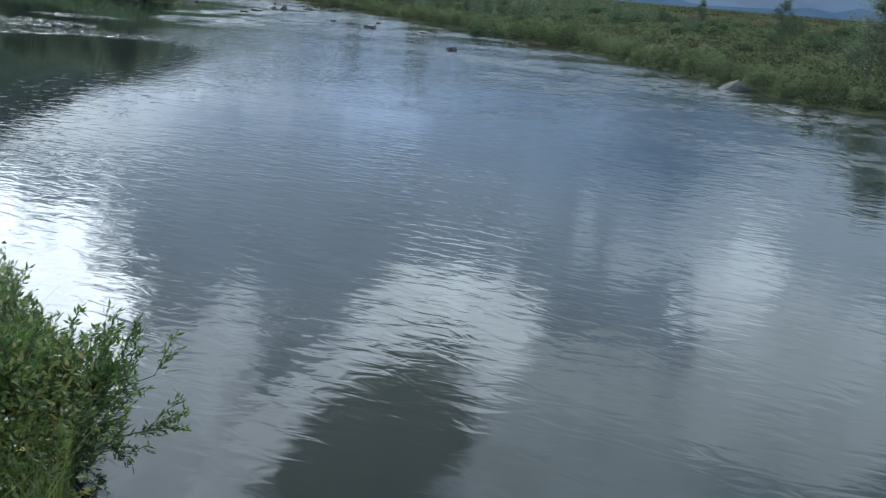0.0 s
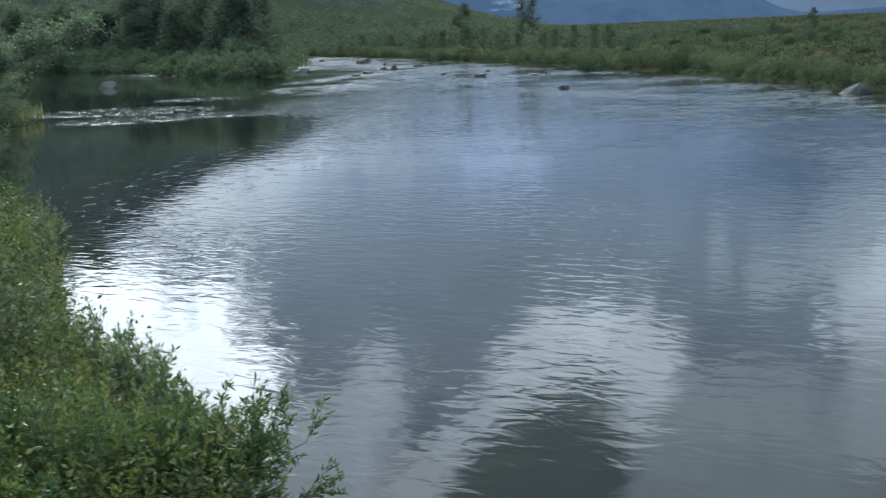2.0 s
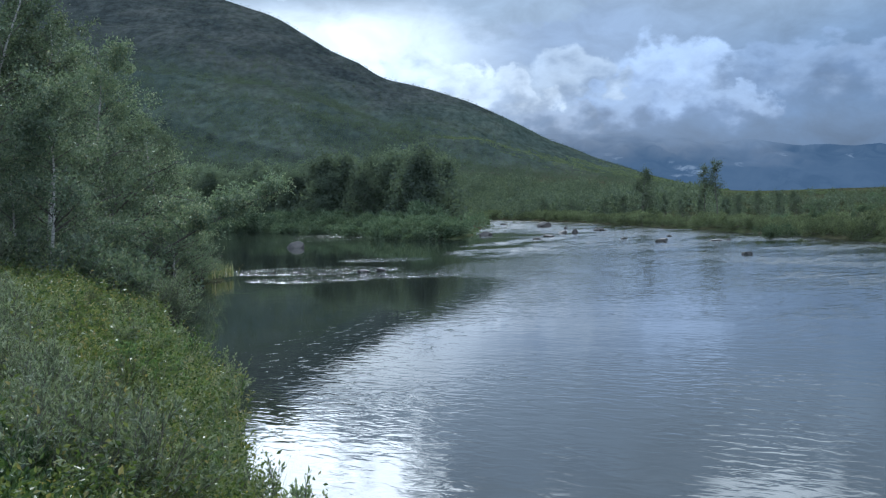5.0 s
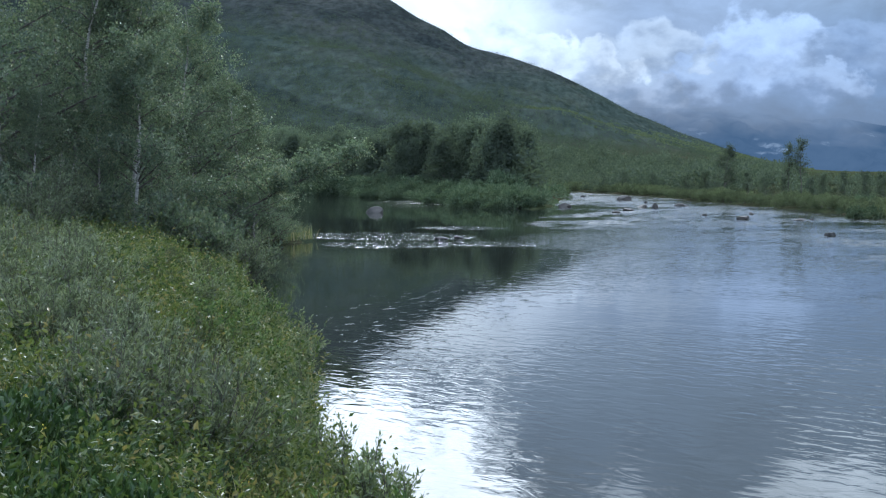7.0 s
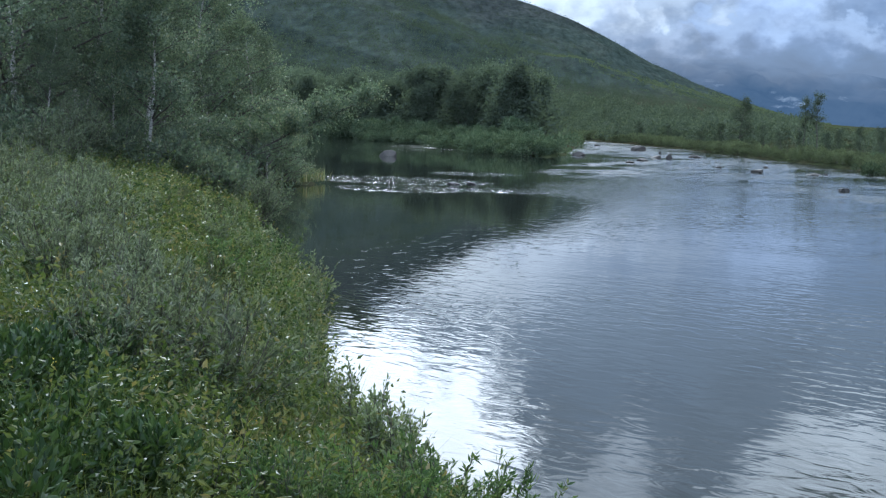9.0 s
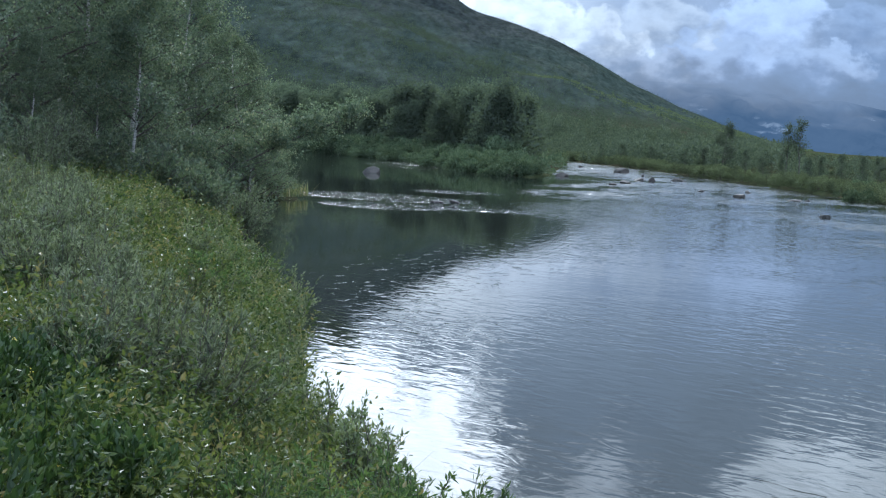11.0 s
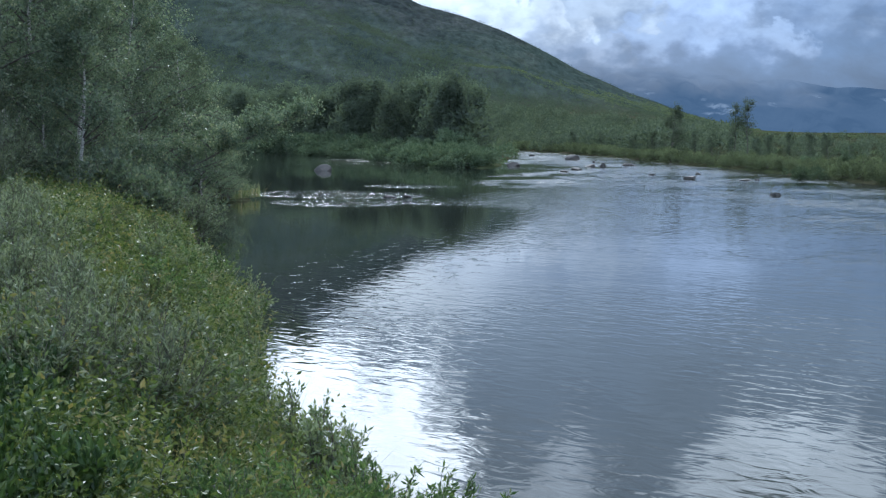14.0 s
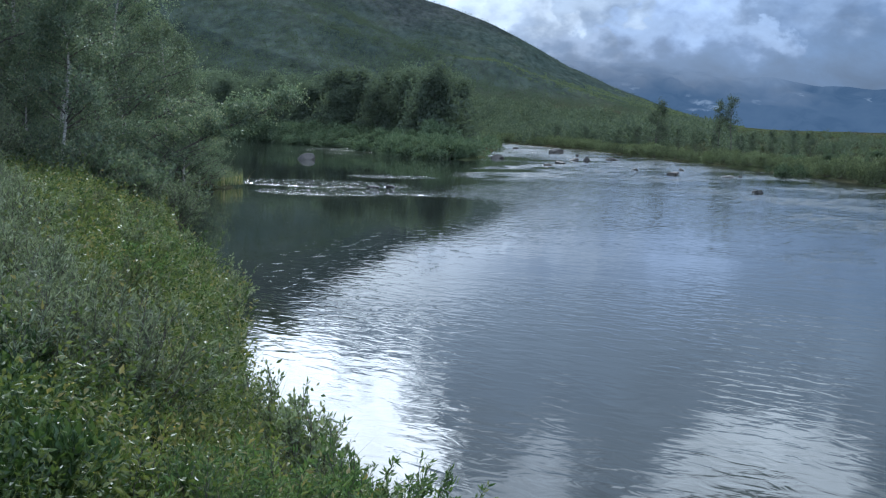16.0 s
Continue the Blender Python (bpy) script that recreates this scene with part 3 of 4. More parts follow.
def build_water():
    xs = np.concatenate([np.linspace(-450, -100, 8), np.linspace(-92, 30, 40), np.linspace(40, 120, 5)])
    ys = np.concatenate([np.linspace(-420, -20, 8), np.linspace(-10, 200, 60), np.linspace(215, 480, 10)])
    x, y = np.meshgrid(xs, ys, indexing="ij")
    v = np.stack([x, y, np.zeros_like(x)], -1).reshape(-1, 3)
    i, j = np.meshgrid(np.arange(len(xs) - 1), np.arange(len(ys) - 1), indexing="ij")
    n = len(ys)
    f = np.stack([i * n + j, (i + 1) * n + j, (i + 1) * n + j + 1, i * n + j + 1], -1).reshape(-1, 4)
    keep = edge_distance(v[f[:, 0], 0], v[f[:, 0], 1], RIVER, True) < 16
    keep |= in_river(v[f[:, 0], 0], v[f[:, 0], 1])
    ob = new("water", mesh_data("water", v, [f[keep]], M_WATER, True))
    return tagged(ob, "calm rippled river reflecting grey-blue clouds", "river", kind="structure")


def build_mountains():
    az = np.arange(-24, 26, 0.2)
    top = np.interp(az, [-24, -18, -12, -9, -6, -3.2, -2.2, -1.6, -1.0, -0.4, 0.6, 2, 4, 8, 12, 26],
                    [0.5, 0.55, 0.45, 0.4, 0.25, 0.15, 0.15, 0.3, 0.6, 0.95, 1.5, 1.75, 1.75, 2.2, 2.6, 2.8])
    g = np.random.default_rng(4)
    top = top + 0.05 * np.interp(az, np.arange(-24, 27, 1.0), g.normal(size=51))
    v, rows = [], 9
    for k in range(rows):
        s = k / (rows - 1)
        dist = 3600 + 500 * s + 60 * np.interp(az, np.arange(-24, 27, 0.7), g.normal(size=73))
        z = -20 + (EYE + 20 + np.tan(np.radians(top)) * 4100) * s
        a = np.radians(az)
        v.append(np.stack([-np.sin(a) * dist, np.cos(a) * dist, z], -1))
    v, n = np.concatenate(v), len(az)
    i, j = np.meshgrid(np.arange(rows - 1), np.arange(n - 1), indexing="ij")
    f = np.stack([i * n + j, i * n + j + 1, (i + 1) * n + j + 1, (i + 1) * n + j], -1).reshape(-1, 4)
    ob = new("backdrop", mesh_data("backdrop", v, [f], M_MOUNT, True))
    return tagged(ob, "glowing backdrop of distant haze-blue mountains with snow patches under cloud", "mountains", kind="structure")


build_ground()
build_water()
build_mountains()


# ================= plants =================
def shrub(name, label, size, stems, leaf_count, leaf_len, leaf_wid, mat, seed, spread=0.75, upright=0.6, split=False):
    """A many-stemmed bush: stems from one stool, leafy twigs along them."""
    g = np.random.default_rng(seed)
    thing = tagged(new(name), label, "shrub")
    wood, green = Pile(), Pile()
    pts, dirs = [], []
    for _ in range(stems):
        a = g.uniform(0, 2 * np.pi)
        out = np.array([np.cos(a), np.sin(a), 0])
        reach, tall = size * spread * g.uniform(0.15, 1.0), size * g.uniform(0.6, 1.05)
        t = np.linspace(0, 1, 7)[:, None]
        line = out * reach * t ** 1.2 + np.array([0, 0, 1]) * tall * (t * (1 - 0.25 * (1 - upright) * t)) + g.normal(size=(7, 3)) * 0.02 * size * t
        line[:, 2] *= 1 - 0.35 * (reach / (size * spread)) ** 2
        wood.add(*tube(line, np.linspace(0.009, 0.002, 7) * size ** 0.5, 3))
        for _ in range(7):
            s = g.uniform(0.3, 1.0)
            base = np.array([np.interp(s * 6, range(7), line[:, k]) for k in range(3)])
            way = unit(unit(line[-1] - line[2]) + g.normal(size=3) * 0.55 + np.array([0, 0, 0.35]))
            long = size * g.uniform(0.12, 0.3)
            q = base + way * np.linspace(0, 1, 2)[:, None] * long
            wood.add(*tube(q, np.linspace(0.004, 0.0015, 2), 3))
            u = g.uniform(0, 1, max(2, leaf_count // (stems * 7)))[:, None]
            pts.append(base + way * u * long + g.normal(size=(len(u), 3)) * 0.012 * size)
            dirs.append(way * 0.9 + g.normal(size=(len(u), 3)) * 0.6)
        if split:
            part("stem", wood.data("stem", M_STEM, True), thing)
            wood = Pile()
    p, d = np.concatenate(pts), np.concatenate(dirs)
    k = g.uniform(0.65, 1.2, len(p))
    green.add(*leaves(p, d, leaf_len * k, leaf_wid * k, g))
    if not split:
        part("branchwork", wood.data("branchwork", M_STEM, True), thing)
    part("foliage", green.data("foliage", mat), thing)
    return thing


def dome_bush(name, label, size, leaf_count, leaf, mat, seed, slim=0.4, rise=0.5):
    """A close-grown round bush, leafy to the ground, with lobes and hollows."""
    g = np.random.default_rng(seed)
    thing = tagged(new(name), label, "shrub")
    green = Pile()
    lobes = np.stack([g.uniform(-0.5, 0.5, 9), g.uniform(-0.5, 0.5, 9), g.uniform(0.15, 0.62, 9)], 1) * size
    for c in lobes[:3]:
        wood = Pile()
        line = np.linspace(0, 1, 5)[:, None] * c + np.array([0, 0, 0.02])
        wood.add(*tube(line, np.linspace(0.02, 0.006, 5) * size, 3))
        part("stem", wood.data("stem", M_STEM, True), thing)
    which = g.integers(0, 9, leaf_count)
    way = unit(g.normal(size=(leaf_count, 3)) + np.array([0, 0, 0.25]))
    p = lobes[which] + way * size * (g.uniform(0.18, 0.34, leaf_count) * g.uniform(0.6, 1.0, leaf_count))[:, None]
    p[:, 2] = np.abs(p[:, 2]) * 0.95
    k = leaf * g.uniform(0.6, 1.25, leaf_count)
    green.add(*leaves(p, way * 0.8 + g.normal(size=p.shape) * 0.5 + np.array([0, 0, rise]), k, k * slim, g))
    part("foliage", green.data("foliage", mat), thing)
    return thing


def birch(name, label, tall, limbs, leaf_count, leaf, seed, lean=(0, 0), wide=0.36, low=0.22, split=False, loose=0.03, crook=0.02, mat=None, bark=None):
    """A mountain birch: crooked pale trunk, rising limbs, leafy twigs with gaps between."""
    g = np.random.default_rng(seed)
    thing = tagged(new(name), label, "tree")
    trunk, wood, green = Pile(), Pile(), Pile()
    t = np.linspace(0, 1, 10)[:, None]
    sway = np.cumsum(g.normal(size=(10, 2)), 0) * crook * tall
    line = np.concatenate([sway * t + np.array(lean) * tall * t ** 1.5, tall * t], 1)
    trunk.add(*tube(line, 0.010 * tall * (1 - 0.88 * t[:, 0]) + 0.004, 7))
    pts, dirs = [], []
    per = max(4, leaf_count // (limbs * 8))
    for k in range(limbs):
        s = low + (0.97 - low) * (k + g.uniform(0, 1)) / limbs
        base = np.array([np.interp(s * 9, range(10), line[:, c]) for c in range(3)])
        a = g.uniform(0, 2 * np.pi)
        long = tall * wide * (1.1 - 0.75 * s) * g.uniform(0.7, 1.2)
        out = np.array([np.cos(a), np.sin(a), g.uniform(0.5, 1.1)])
        u = np.linspace(0, 1, 6)[:, None]
        limb = base + unit(out) * long * u + np.array([0, 0, -0.18 * long]) * u ** 2 + g.normal(size=(6, 3)) * 0.025 * long * u
        wood.add(*tube(limb, 0.006 * tall * (1.1 - s) * np.linspace(1, 0.25, 6) + 0.003, 4))
        for _ in range(8):
            w = g.uniform(0.25, 1.0)
            b = np.array([np.interp(w * 5, range(6), limb[:, c]) for c in range(3)])
            way = unit(g.normal(size=3) + unit(out) * 0.8)
            reach = long * g.uniform(0.18, 0.42)
            wood.add(*tube(b + way * np.linspace(0, 1, 2)[:, None] * reach, np.linspace(0.005, 0.002, 2), 3))
            q = g.uniform(0, 1.05, per)[:, None]
            pts.append(b + way * q * reach + g.normal(size=(per, 3)) * loose * tall * g.uniform(0.5, 1.4))
            dirs.append(g.normal(size=(per, 3)) + np.array([0, 0, -0.4]))
        if split:
            part("limb", wood.data("limb", M_STEM, True), thing)
            wood = Pile()
    p, d = np.concatenate(pts), np.concatenate(dirs)
    k = g.uniform(0.7, 1.25, len(p))
    green.add(*leaves(p, d, leaf * k, leaf * 0.75 * k, g))
    part("trunk", trunk.data("trunk", bark or M_BIRCH_BARK, True), thing)
    if not split:
        part("branchwork", wood.data("branchwork", M_STEM, True), thing)
    part("crown", green.data("crown", mat or M_BIRCH), thing)
    return thing


def at(x, y, sink=0.05, turn=0.0, size=1.0, tilt=0.0):
    z = float(height(np.array([x]), np.array([y]))[0])
    return pose(x, y, z - sink, tilt, 0, turn) @ Matrix.Scale(size, 4)


def polar(az, dist):
    return -math.sin(radians(az)) * dist, math.cos(radians(az)) * dist


placed = set()


def plant(thing, x, y, turn, size=1.0, sink=0.05, group="", tilt=0.0):
    """Puts the first of a kind down, then copies of it."""
    m = at(x, y, sink, turn, size, tilt)
    if thing.name in placed:
        ob = copy_thing(thing, m)
    else:
        placed.add(thing.name)
        thing.matrix_basis = m
        ob = thing
    # copies take their size from their own pose, not from the first one's
    ob.matrix_basis = m
    return tagged(ob, group=group)


# ---- near bank: willows at the water, grey willows behind, herbs and grass between ----
near_willows = [shrub("willow_bush", "green willow bush hanging over the river edge", 1.0, 36, 7500, 0.056, 0.016, M_WILLOW, s, 0.72, 0.9, split=True) for s in (11, 12)]
twig_willows = [shrub("willow_bush", "loose upright willow twigs against the water", 0.9, 16, 1500, 0.060, 0.020, M_TWIG, s, 0.42, 0.9, split=True) for s in (13, 14)]
grey_willows = [shrub("grey_willow_bush", "grey-green downy willow bush on the bank", 1.15, 34, 4200, 0.066, 0.019, M_GREY, s, 0.62, 0.95) for s in (15, 16, 25)]
dark_bushes = [shrub("dark_bush", "dense dark green leafy bush on the bank", 1.0, 32, 2400, 0.07, 0.04, M_BIRCH, s, 0.8) for s in (17, 18)]
broad_bushes = [dome_bush("broad_leaved_bush", "dark green broad-leaved bush on the bank", 1.0, 2600, 0.080, M_BROAD, s, 0.55, 0.6) for s in (23, 24)]
olive_bushes = [shrub("olive_bush", "small olive-green bush among the herbs", 0.9, 22, 2000, 0.065, 0.028, M_OLIVE, s, 0.7, 0.9) for s in (26, 27)]
low_bushes = [shrub("low_bush", "low leafy green bush among the herbs", 1.0, 26, 3000, 0.07, 0.03, M_WILLOW, s, 0.9) for s in (19, 20)]

for i, (x, y, size, turn, tilt) in enumerate([(-3.08, 7.20, 0.97, 82, 12), (-3.45, 7.4, 0.72, 60, 4), (-3.40, 6.75, 0.90, 80, 12), (-3.55, 6.0, 0.78, 335, 0)]):
    plant(near_willows[i % 2], x, y, turn, size, group="willow bushes at the water", tilt=tilt)
for i, (x, y, size) in enumerate([(-3.0, 7.2, 0.82), (-3.3, 7.65, 0.85), (-3.65, 8.0, 0.9), (-4.0, 8.3, 1.1), (-4.3, 8.65, 0.95), (-3.2, 7.0, 0.78), (-4.7, 9.1, 0.95), (-5.5, 10.2, 0.8), (-6.25, 11.0, 0.8), (-6.8, 11.9, 0.8), (-7.3, 13.0, 0.85), (-8.6, 15.4, 0.9), (-10.4, 18.6, 0.9), (-13.2, 21.9, 0.9), (-17.2, 27.4, 0.9), (-5.0, 8.6, 0.7), (-5.8, 9.8, 0.7), (-4.6, 9.0, 0.75)]):
    plant(twig_willows[i % 2], x, y, i * 83, size, group="willow twigs at the water")
g = np.random.default_rng(21)
for i in range(54):
    s = g.uniform(0, 1)
    d = np.interp(s, [0, 0.25, 0.5, 1], [9.4, 12.5, 16.5, 28]) + g.uniform(-0.6, 1.6)
    az = np.interp(s, [0, 0.25, 0.5, 1], [33.4, 35.8, 38.0, 41.0]) + g.uniform(-1.0, 4.5)
    x, y = polar(az, d)
    plant(grey_willows[i % 3], x, y, g.uniform(0, 360), g.uniform(0.5, 1.02), group="grey willows on the bank")
for i, (az, d) in enumerate([(38.6, 8.2), (40.2, 7.6), (41.6, 8.6), (39.4, 8.9), (42.5, 7.6), (40.8, 9.6), (44.0, 6.9), (45.5, 8.0), (43.6, 9.2), (46.5, 7.2), (38.2, 6.9), (44.8, 6.1), (41.0, 6.4)]):
    x, y = polar(az, d)
    plant(broad_bushes[i % 2], x, y, i * 77, 0.70 + 0.06 * (i % 4), group="broad-leaved bushes on the bank")
for i in range(40):
    d = g.uniform(9.0, 30)
    x, y = polar(np.interp(d, [9, 14, 30], [31.0, 31.8, 32.0]) + abs(g.normal()) * 4.0, d)
    if not in_river(np.array([x]), np.array([y]))[0]:
        plant((olive_bushes + twig_willows)[i % 4], x, y, g.uniform(0, 360), g.uniform(0.55, 0.95), group="olive bushes on the bank")
for i in range(22):
    d = g.uniform(6.0, 15)
    az = g.uniform(28, 47)
    x, y = polar(az, d)
    plant(low_bushes[i % 2], x, y, g.uniform(0, 360), g.uniform(0.4, 0.65), group="low bushes on the bank")
for i in range(44):
    s = g.uniform(0.0, 1.0) ** 0.7
    x = np.interp(s, [0, 0.5, 1], [-18.2, -25.0, -28.3]) - g.uniform(0.2, 4.0)
    y = np.interp(s, [0, 0.5, 1], [28, 38.5, 50.6]) + g.uniform(-1, 0.4)
    plant(dark_bushes[i % 2], x, y, g.uniform(0, 360), g.uniform(0.8, 1.7), group="bushes along the bank")


for i in range(24):
    x, y = polar(g.uniform(31.0, 42.0), g.uniform(33, 45))
    plant((dark_bushes + grey_willows)[i % 5], x, y, g.uniform(0, 360), g.uniform(1.1, 1.8), group="bushes below the birches")
edge = np.array(OUR_BANK[9:14], float)
for i in range(30):
    s = 4 * i / 30
    x, y = np.interp(s, range(5), edge[:, 0]), np.interp(s, range(5), edge[:, 1])
    plant((low_bushes + twig_willows)[i % 4], x - g.uniform(0.6, 1.5), y + g.uniform(-0.5, 0.5), g.uniform(0, 360), g.uniform(0.45, 0.75), group="bushes at the edge of the bank")


def herb_clump(name, label, tall, stalks, leaf, slim, mat, seed):
    """A clump of upright stalks with leaves set all round them, larger below."""
    g = np.random.default_rng(seed)
    thing = tagged(new(name), label, "herb")
    green = Pile()
    for _ in range(stalks):
        a, r = g.uniform(0, 2 * np.pi), 0.22 * g.uniform(0, 1) ** 0.5
        foot = np.array([np.cos(a) * r, np.sin(a) * r, 0])
        tip = foot * 1.9 + np.array([g.normal() * 0.05, g.normal() * 0.05, tall * g.uniform(0.65, 1.1)])
        t = np.linspace(0, 1, 4)[:, None]
        wood = Pile()
        wood.add(*tube(foot + (tip - foot) * t, np.linspace(0.004, 0.0015, 4), 3))
        part("stalk", wood.data("stalk", M_STEM, True), thing)
        n = 32
        u = np.linspace(0.2, 1.0, n)
        turn = np.arange(n) * 2.4 + a
        way = np.stack([np.cos(turn), np.sin(turn), 0.35 + 0.9 * u ** 3], 1) + g.normal(size=(n, 3)) * 0.15
        k = leaf * (1.15 - 0.5 * u) * g.uniform(0.8, 1.2, n)
        green.add(*leaves(foot + (tip - foot) * u[:, None], way, k, k * slim, g))
    part("foliage", green.data("foliage", mat), thing)
    return thing


fresh_herbs = [herb_clump("herb_clump", "fresh yellow-green leafy herbs on the bank", 0.62, 11, 0.062, 0.40, M_FRESH, s) for s in (28, 29)]
dark_herbs = [herb_clump("herb_clump", "dark green broad-leaved herbs on the bank", 0.55, 10, 0.090, 0.5, M_BROAD, s) for s in (33, 34)]
g = np.random.default_rng(22)
for i in range(200):
    d, az = 4.2 + 5.6 * g.uniform(0, 1), g.uniform(20, 48)
    x, y = polar(az, d)
    if edge_distance(np.array([x]), np.array([y]), OUR_BANK)[0] > 0.35 and not in_river(np.array([x]), np.array([y]))[0]:
        dark = az + 9.0 * waves(x, y, 2.6, 41) > 33.0
        plant((dark_herbs if dark else fresh_herbs)[i % 2], x, y, g.uniform(0, 360), g.uniform(0.7, 1.15) * (0.8 if dark else 1.0), group="herb clumps on the bank")


def scatter(count, az, dist, seed, power=1.0, keep=None):
    """Points on dry land within a sector, denser near the eye."""
    g = np.random.default_rng(seed)
    d = dist[0] + (dist[1] - dist[0]) * g.uniform(0, 1, count) ** power
    a = np.radians(g.uniform(az[0], az[1], count))
    x, y = -np.sin(a) * d, np.cos(a) * d
    ok = ~in_river(x, y)
    if keep is not None:
        ok &= keep(x, y)
    x, y = x[ok], y[ok]
    return np.stack([x, y, height(x, y)], 1), g


def build_meadow():
    p, g = scatter(60000, (14, 52), (3.2, 50), 31, 1.5)
    d = np.hypot(p[:, 0], p[:, 1])
    patch = 0.5 + 0.5 * waves(p[:, 0], p[:, 1], 4.0, 12)
    tall = (0.32 + 0.42 * patch) * g.uniform(0.6, 1.2, len(p))
    v, f = blades(p - [0, 0, 0.03], tall, 0.006 + 0.0006 * d, g.uniform(0.1, 0.7, len(p)), g)
    # shorter turf goes on round the standing place and behind it
    p, g = scatter(42000, (-180, 180), (0.5, 14), 37, 0.8, lambda x, y: (x < 12) & ((np.degrees(np.arctan2(-x, y)) < 14) | (np.degrees(np.arctan2(-x, y)) > 52) | (np.hypot(x, y) < 3.4)))
    v2, f2 = blades(p - [0, 0, 0.03], g.uniform(0.12, 0.42, len(p)), 0.010, g.uniform(0.2, 0.8, len(p)), g)
    v, f = np.concatenate([v, v2]), np.concatenate([f, f2 + len(v)])
    ob = new("grass", mesh_data("grass", v, [f], M_GRASS))
    tagged(ob, "tall uncut grass on the river bank", "grass", kind="stuff")
    # pale sedge leaning out along the water's edge
    g = np.random.default_rng(36)
    bank = np.array(OUR_BANK[6:], float)
    u = g.uniform(0, len(bank) - 1, 4500)
    x, y = np.interp(u, range(len(bank)), bank[:, 0]), np.interp(u, range(len(bank)), bank[:, 1])
    x, y = x - np.abs(g.normal(size=len(u))) * 0.9, y + g.normal(size=len(u)) * 0.3
    dry = ~in_river(x, y)
    p = np.stack([x, y, height(x, y) - 0.03], 1)[dry]
    d = np.hypot(p[:, 0], p[:, 1])
    v, f = blades(p, g.uniform(0.3, 0.75, len(p)), 0.006 + 0.0006 * d, g.uniform(0.2, 0.9, len(p)), g)
    ob = new("sedge", mesh_data("sedge", v, [f], M_SEDGE))
    tagged(ob, "pale sedge leaning over the water's edge", "sedge", kind="stuff")
    # herbs: upright stalks with leaves all the way up
    p, g = scatter(23000, (16, 52), (3.2, 40), 32, 1.3)
    n = 16
    tall = (0.35 + 0.5 * np.clip(0.5 + 0.6 * waves(p[:, 0], p[:, 1], 3.2, 14) + 0.35 * waves(p[:, 0], p[:, 1], 1.1, 15), 0, 1.3)) * g.uniform(0.6, 1.2, len(p))
    lean = g.normal(size=(len(p), 3)) * [0.2, 0.2, 0] + [0, 0, 1]
    u = np.linspace(0.25, 1.0, n)
    q = (p[:, None] + lean[:, None] * (u[None, :] * tall[:, None])[..., None]).reshape(-1, 3)
    way = g.normal(size=(len(q), 3)) * [1, 1, 0.5] + [0, 0, 0.55]
    k = g.uniform(0.6, 1.3, len(q))
    k = k * (1.0 + 0.035 * np.repeat(np.hypot(p[:, 0], p[:, 1]), n))
    v, f = leaves(q, way, 0.040 * k, 0.018 * k, g)
    ob = new("herbs", mesh_data("herbs", v, [f], M_HERB))
    tagged(ob, "leafy green and yellowing herbs on the bank", "herbs", kind="stuff")


build_meadow()
p, g = scatter(95, (22, 46), (4.5, 14), 39, 1.2)
per = 7
q = (p + [0, 0, 0.5])[:, None] + g.normal(size=(len(p), per, 3)) * [0.012, 0.012, 0.006] + (g.normal(size=(len(p), 1, 3)) * [0, 0, 0.09])
v, f = leaves(q.reshape(-1, 3), g.normal(size=(len(p) * per, 3)) + [0, 0, 0.8], 0.014, 0.009, g)
tagged(new("flowers", mesh_data("flowers", v, [f], M_FLOWER)), "small yellow and whitish flowers among the herbs", "flowers", kind="stuff")

# ---- birches on the near bank ----
big_birches = [birch("birch_tree", "leafy mountain birch with a pale crooked trunk", 8.5, 44, 24000, 0.082, s, lean, 0.42, 0.06, True, 0.017, 0.04)
               for s, lean in ((41, (0.10, -0.04)), (42, (-0.05, 0.05)), (43, (0.05, 0.02)))]
for i, (az, d, size) in enumerate([(33.6, 48, 0.95), (36.2, 45, 0.95), (38.6, 45, 1.1), (41.2, 42, 1.15), (44.5, 38, 1.2), (31.9, 50, 0.72), (31.2, 52, 0.56), (30.6, 54, 0.45),
                                   (35.0, 60, 1.1), (39.0, 60, 1.25), (43.0, 56, 1.35), (47.0, 48, 1.3), (33.0, 72, 0.9), (37.4, 41, 0.5), (40.3, 37, 0.45)]):
    x, y = polar(az, d)
    plant(big_birches[i % 3], x, y, (0, 140, 250, 60, 310)[i % 5], size, group="birches on the bank")

leaning_birch = birch("birch_tree", "birch leaning low out over the river", 3.1, 36, 16000, 0.075, 44, (1.55, 0), 0.72, 0.08, True, 0.034, 0.05, None, M_STEM)
plant(leaning_birch, *polar(33.7, 42.5), 33, 1.0, group="birches on the bank")
bare_birch = birch("birch_tree", "birch with a bare pale trunk below its crown", 5.6, 30, 14000, 0.078, 45, (0.10, 0), 0.42, 0.26, True, 0.035, 0.03)
plant(bare_birch, *polar(36.1, 38.5), 20, 1.0, group="birches on the bank")

# ---- wooded spit ----
grove_birches = [birch("birch_tree", "slender birch in a dense riverside grove", 8.0, 26, 4600, 0.29, s, (0, 0), 0.46, 0.02, False, 0.065, 0.02, M_GROVE, M_STEM) for s in (51, 52, 53)]
g = np.random.default_rng(61)
for i in range(78):
    az = 19.9 + 11.0 * (i + g.uniform(0, 1)) / 78
    d = np.interp(az, [19.5, 24, 30], [127, 147, 177]) + g.uniform(0, 28)
    x, y = polar(az, d)
    plant(grove_birches[i % 3], x, y, g.uniform(0, 360), g.uniform(0.66, 0.98), group="grove on the spit")
far_willows = [dome_bush("rounded_willow", "rounded pale green willow bush by the water", 1.35, 2600, 0.105, M_SHORE, s, 0.4, 0.6) for s in (71, 72, 73)]
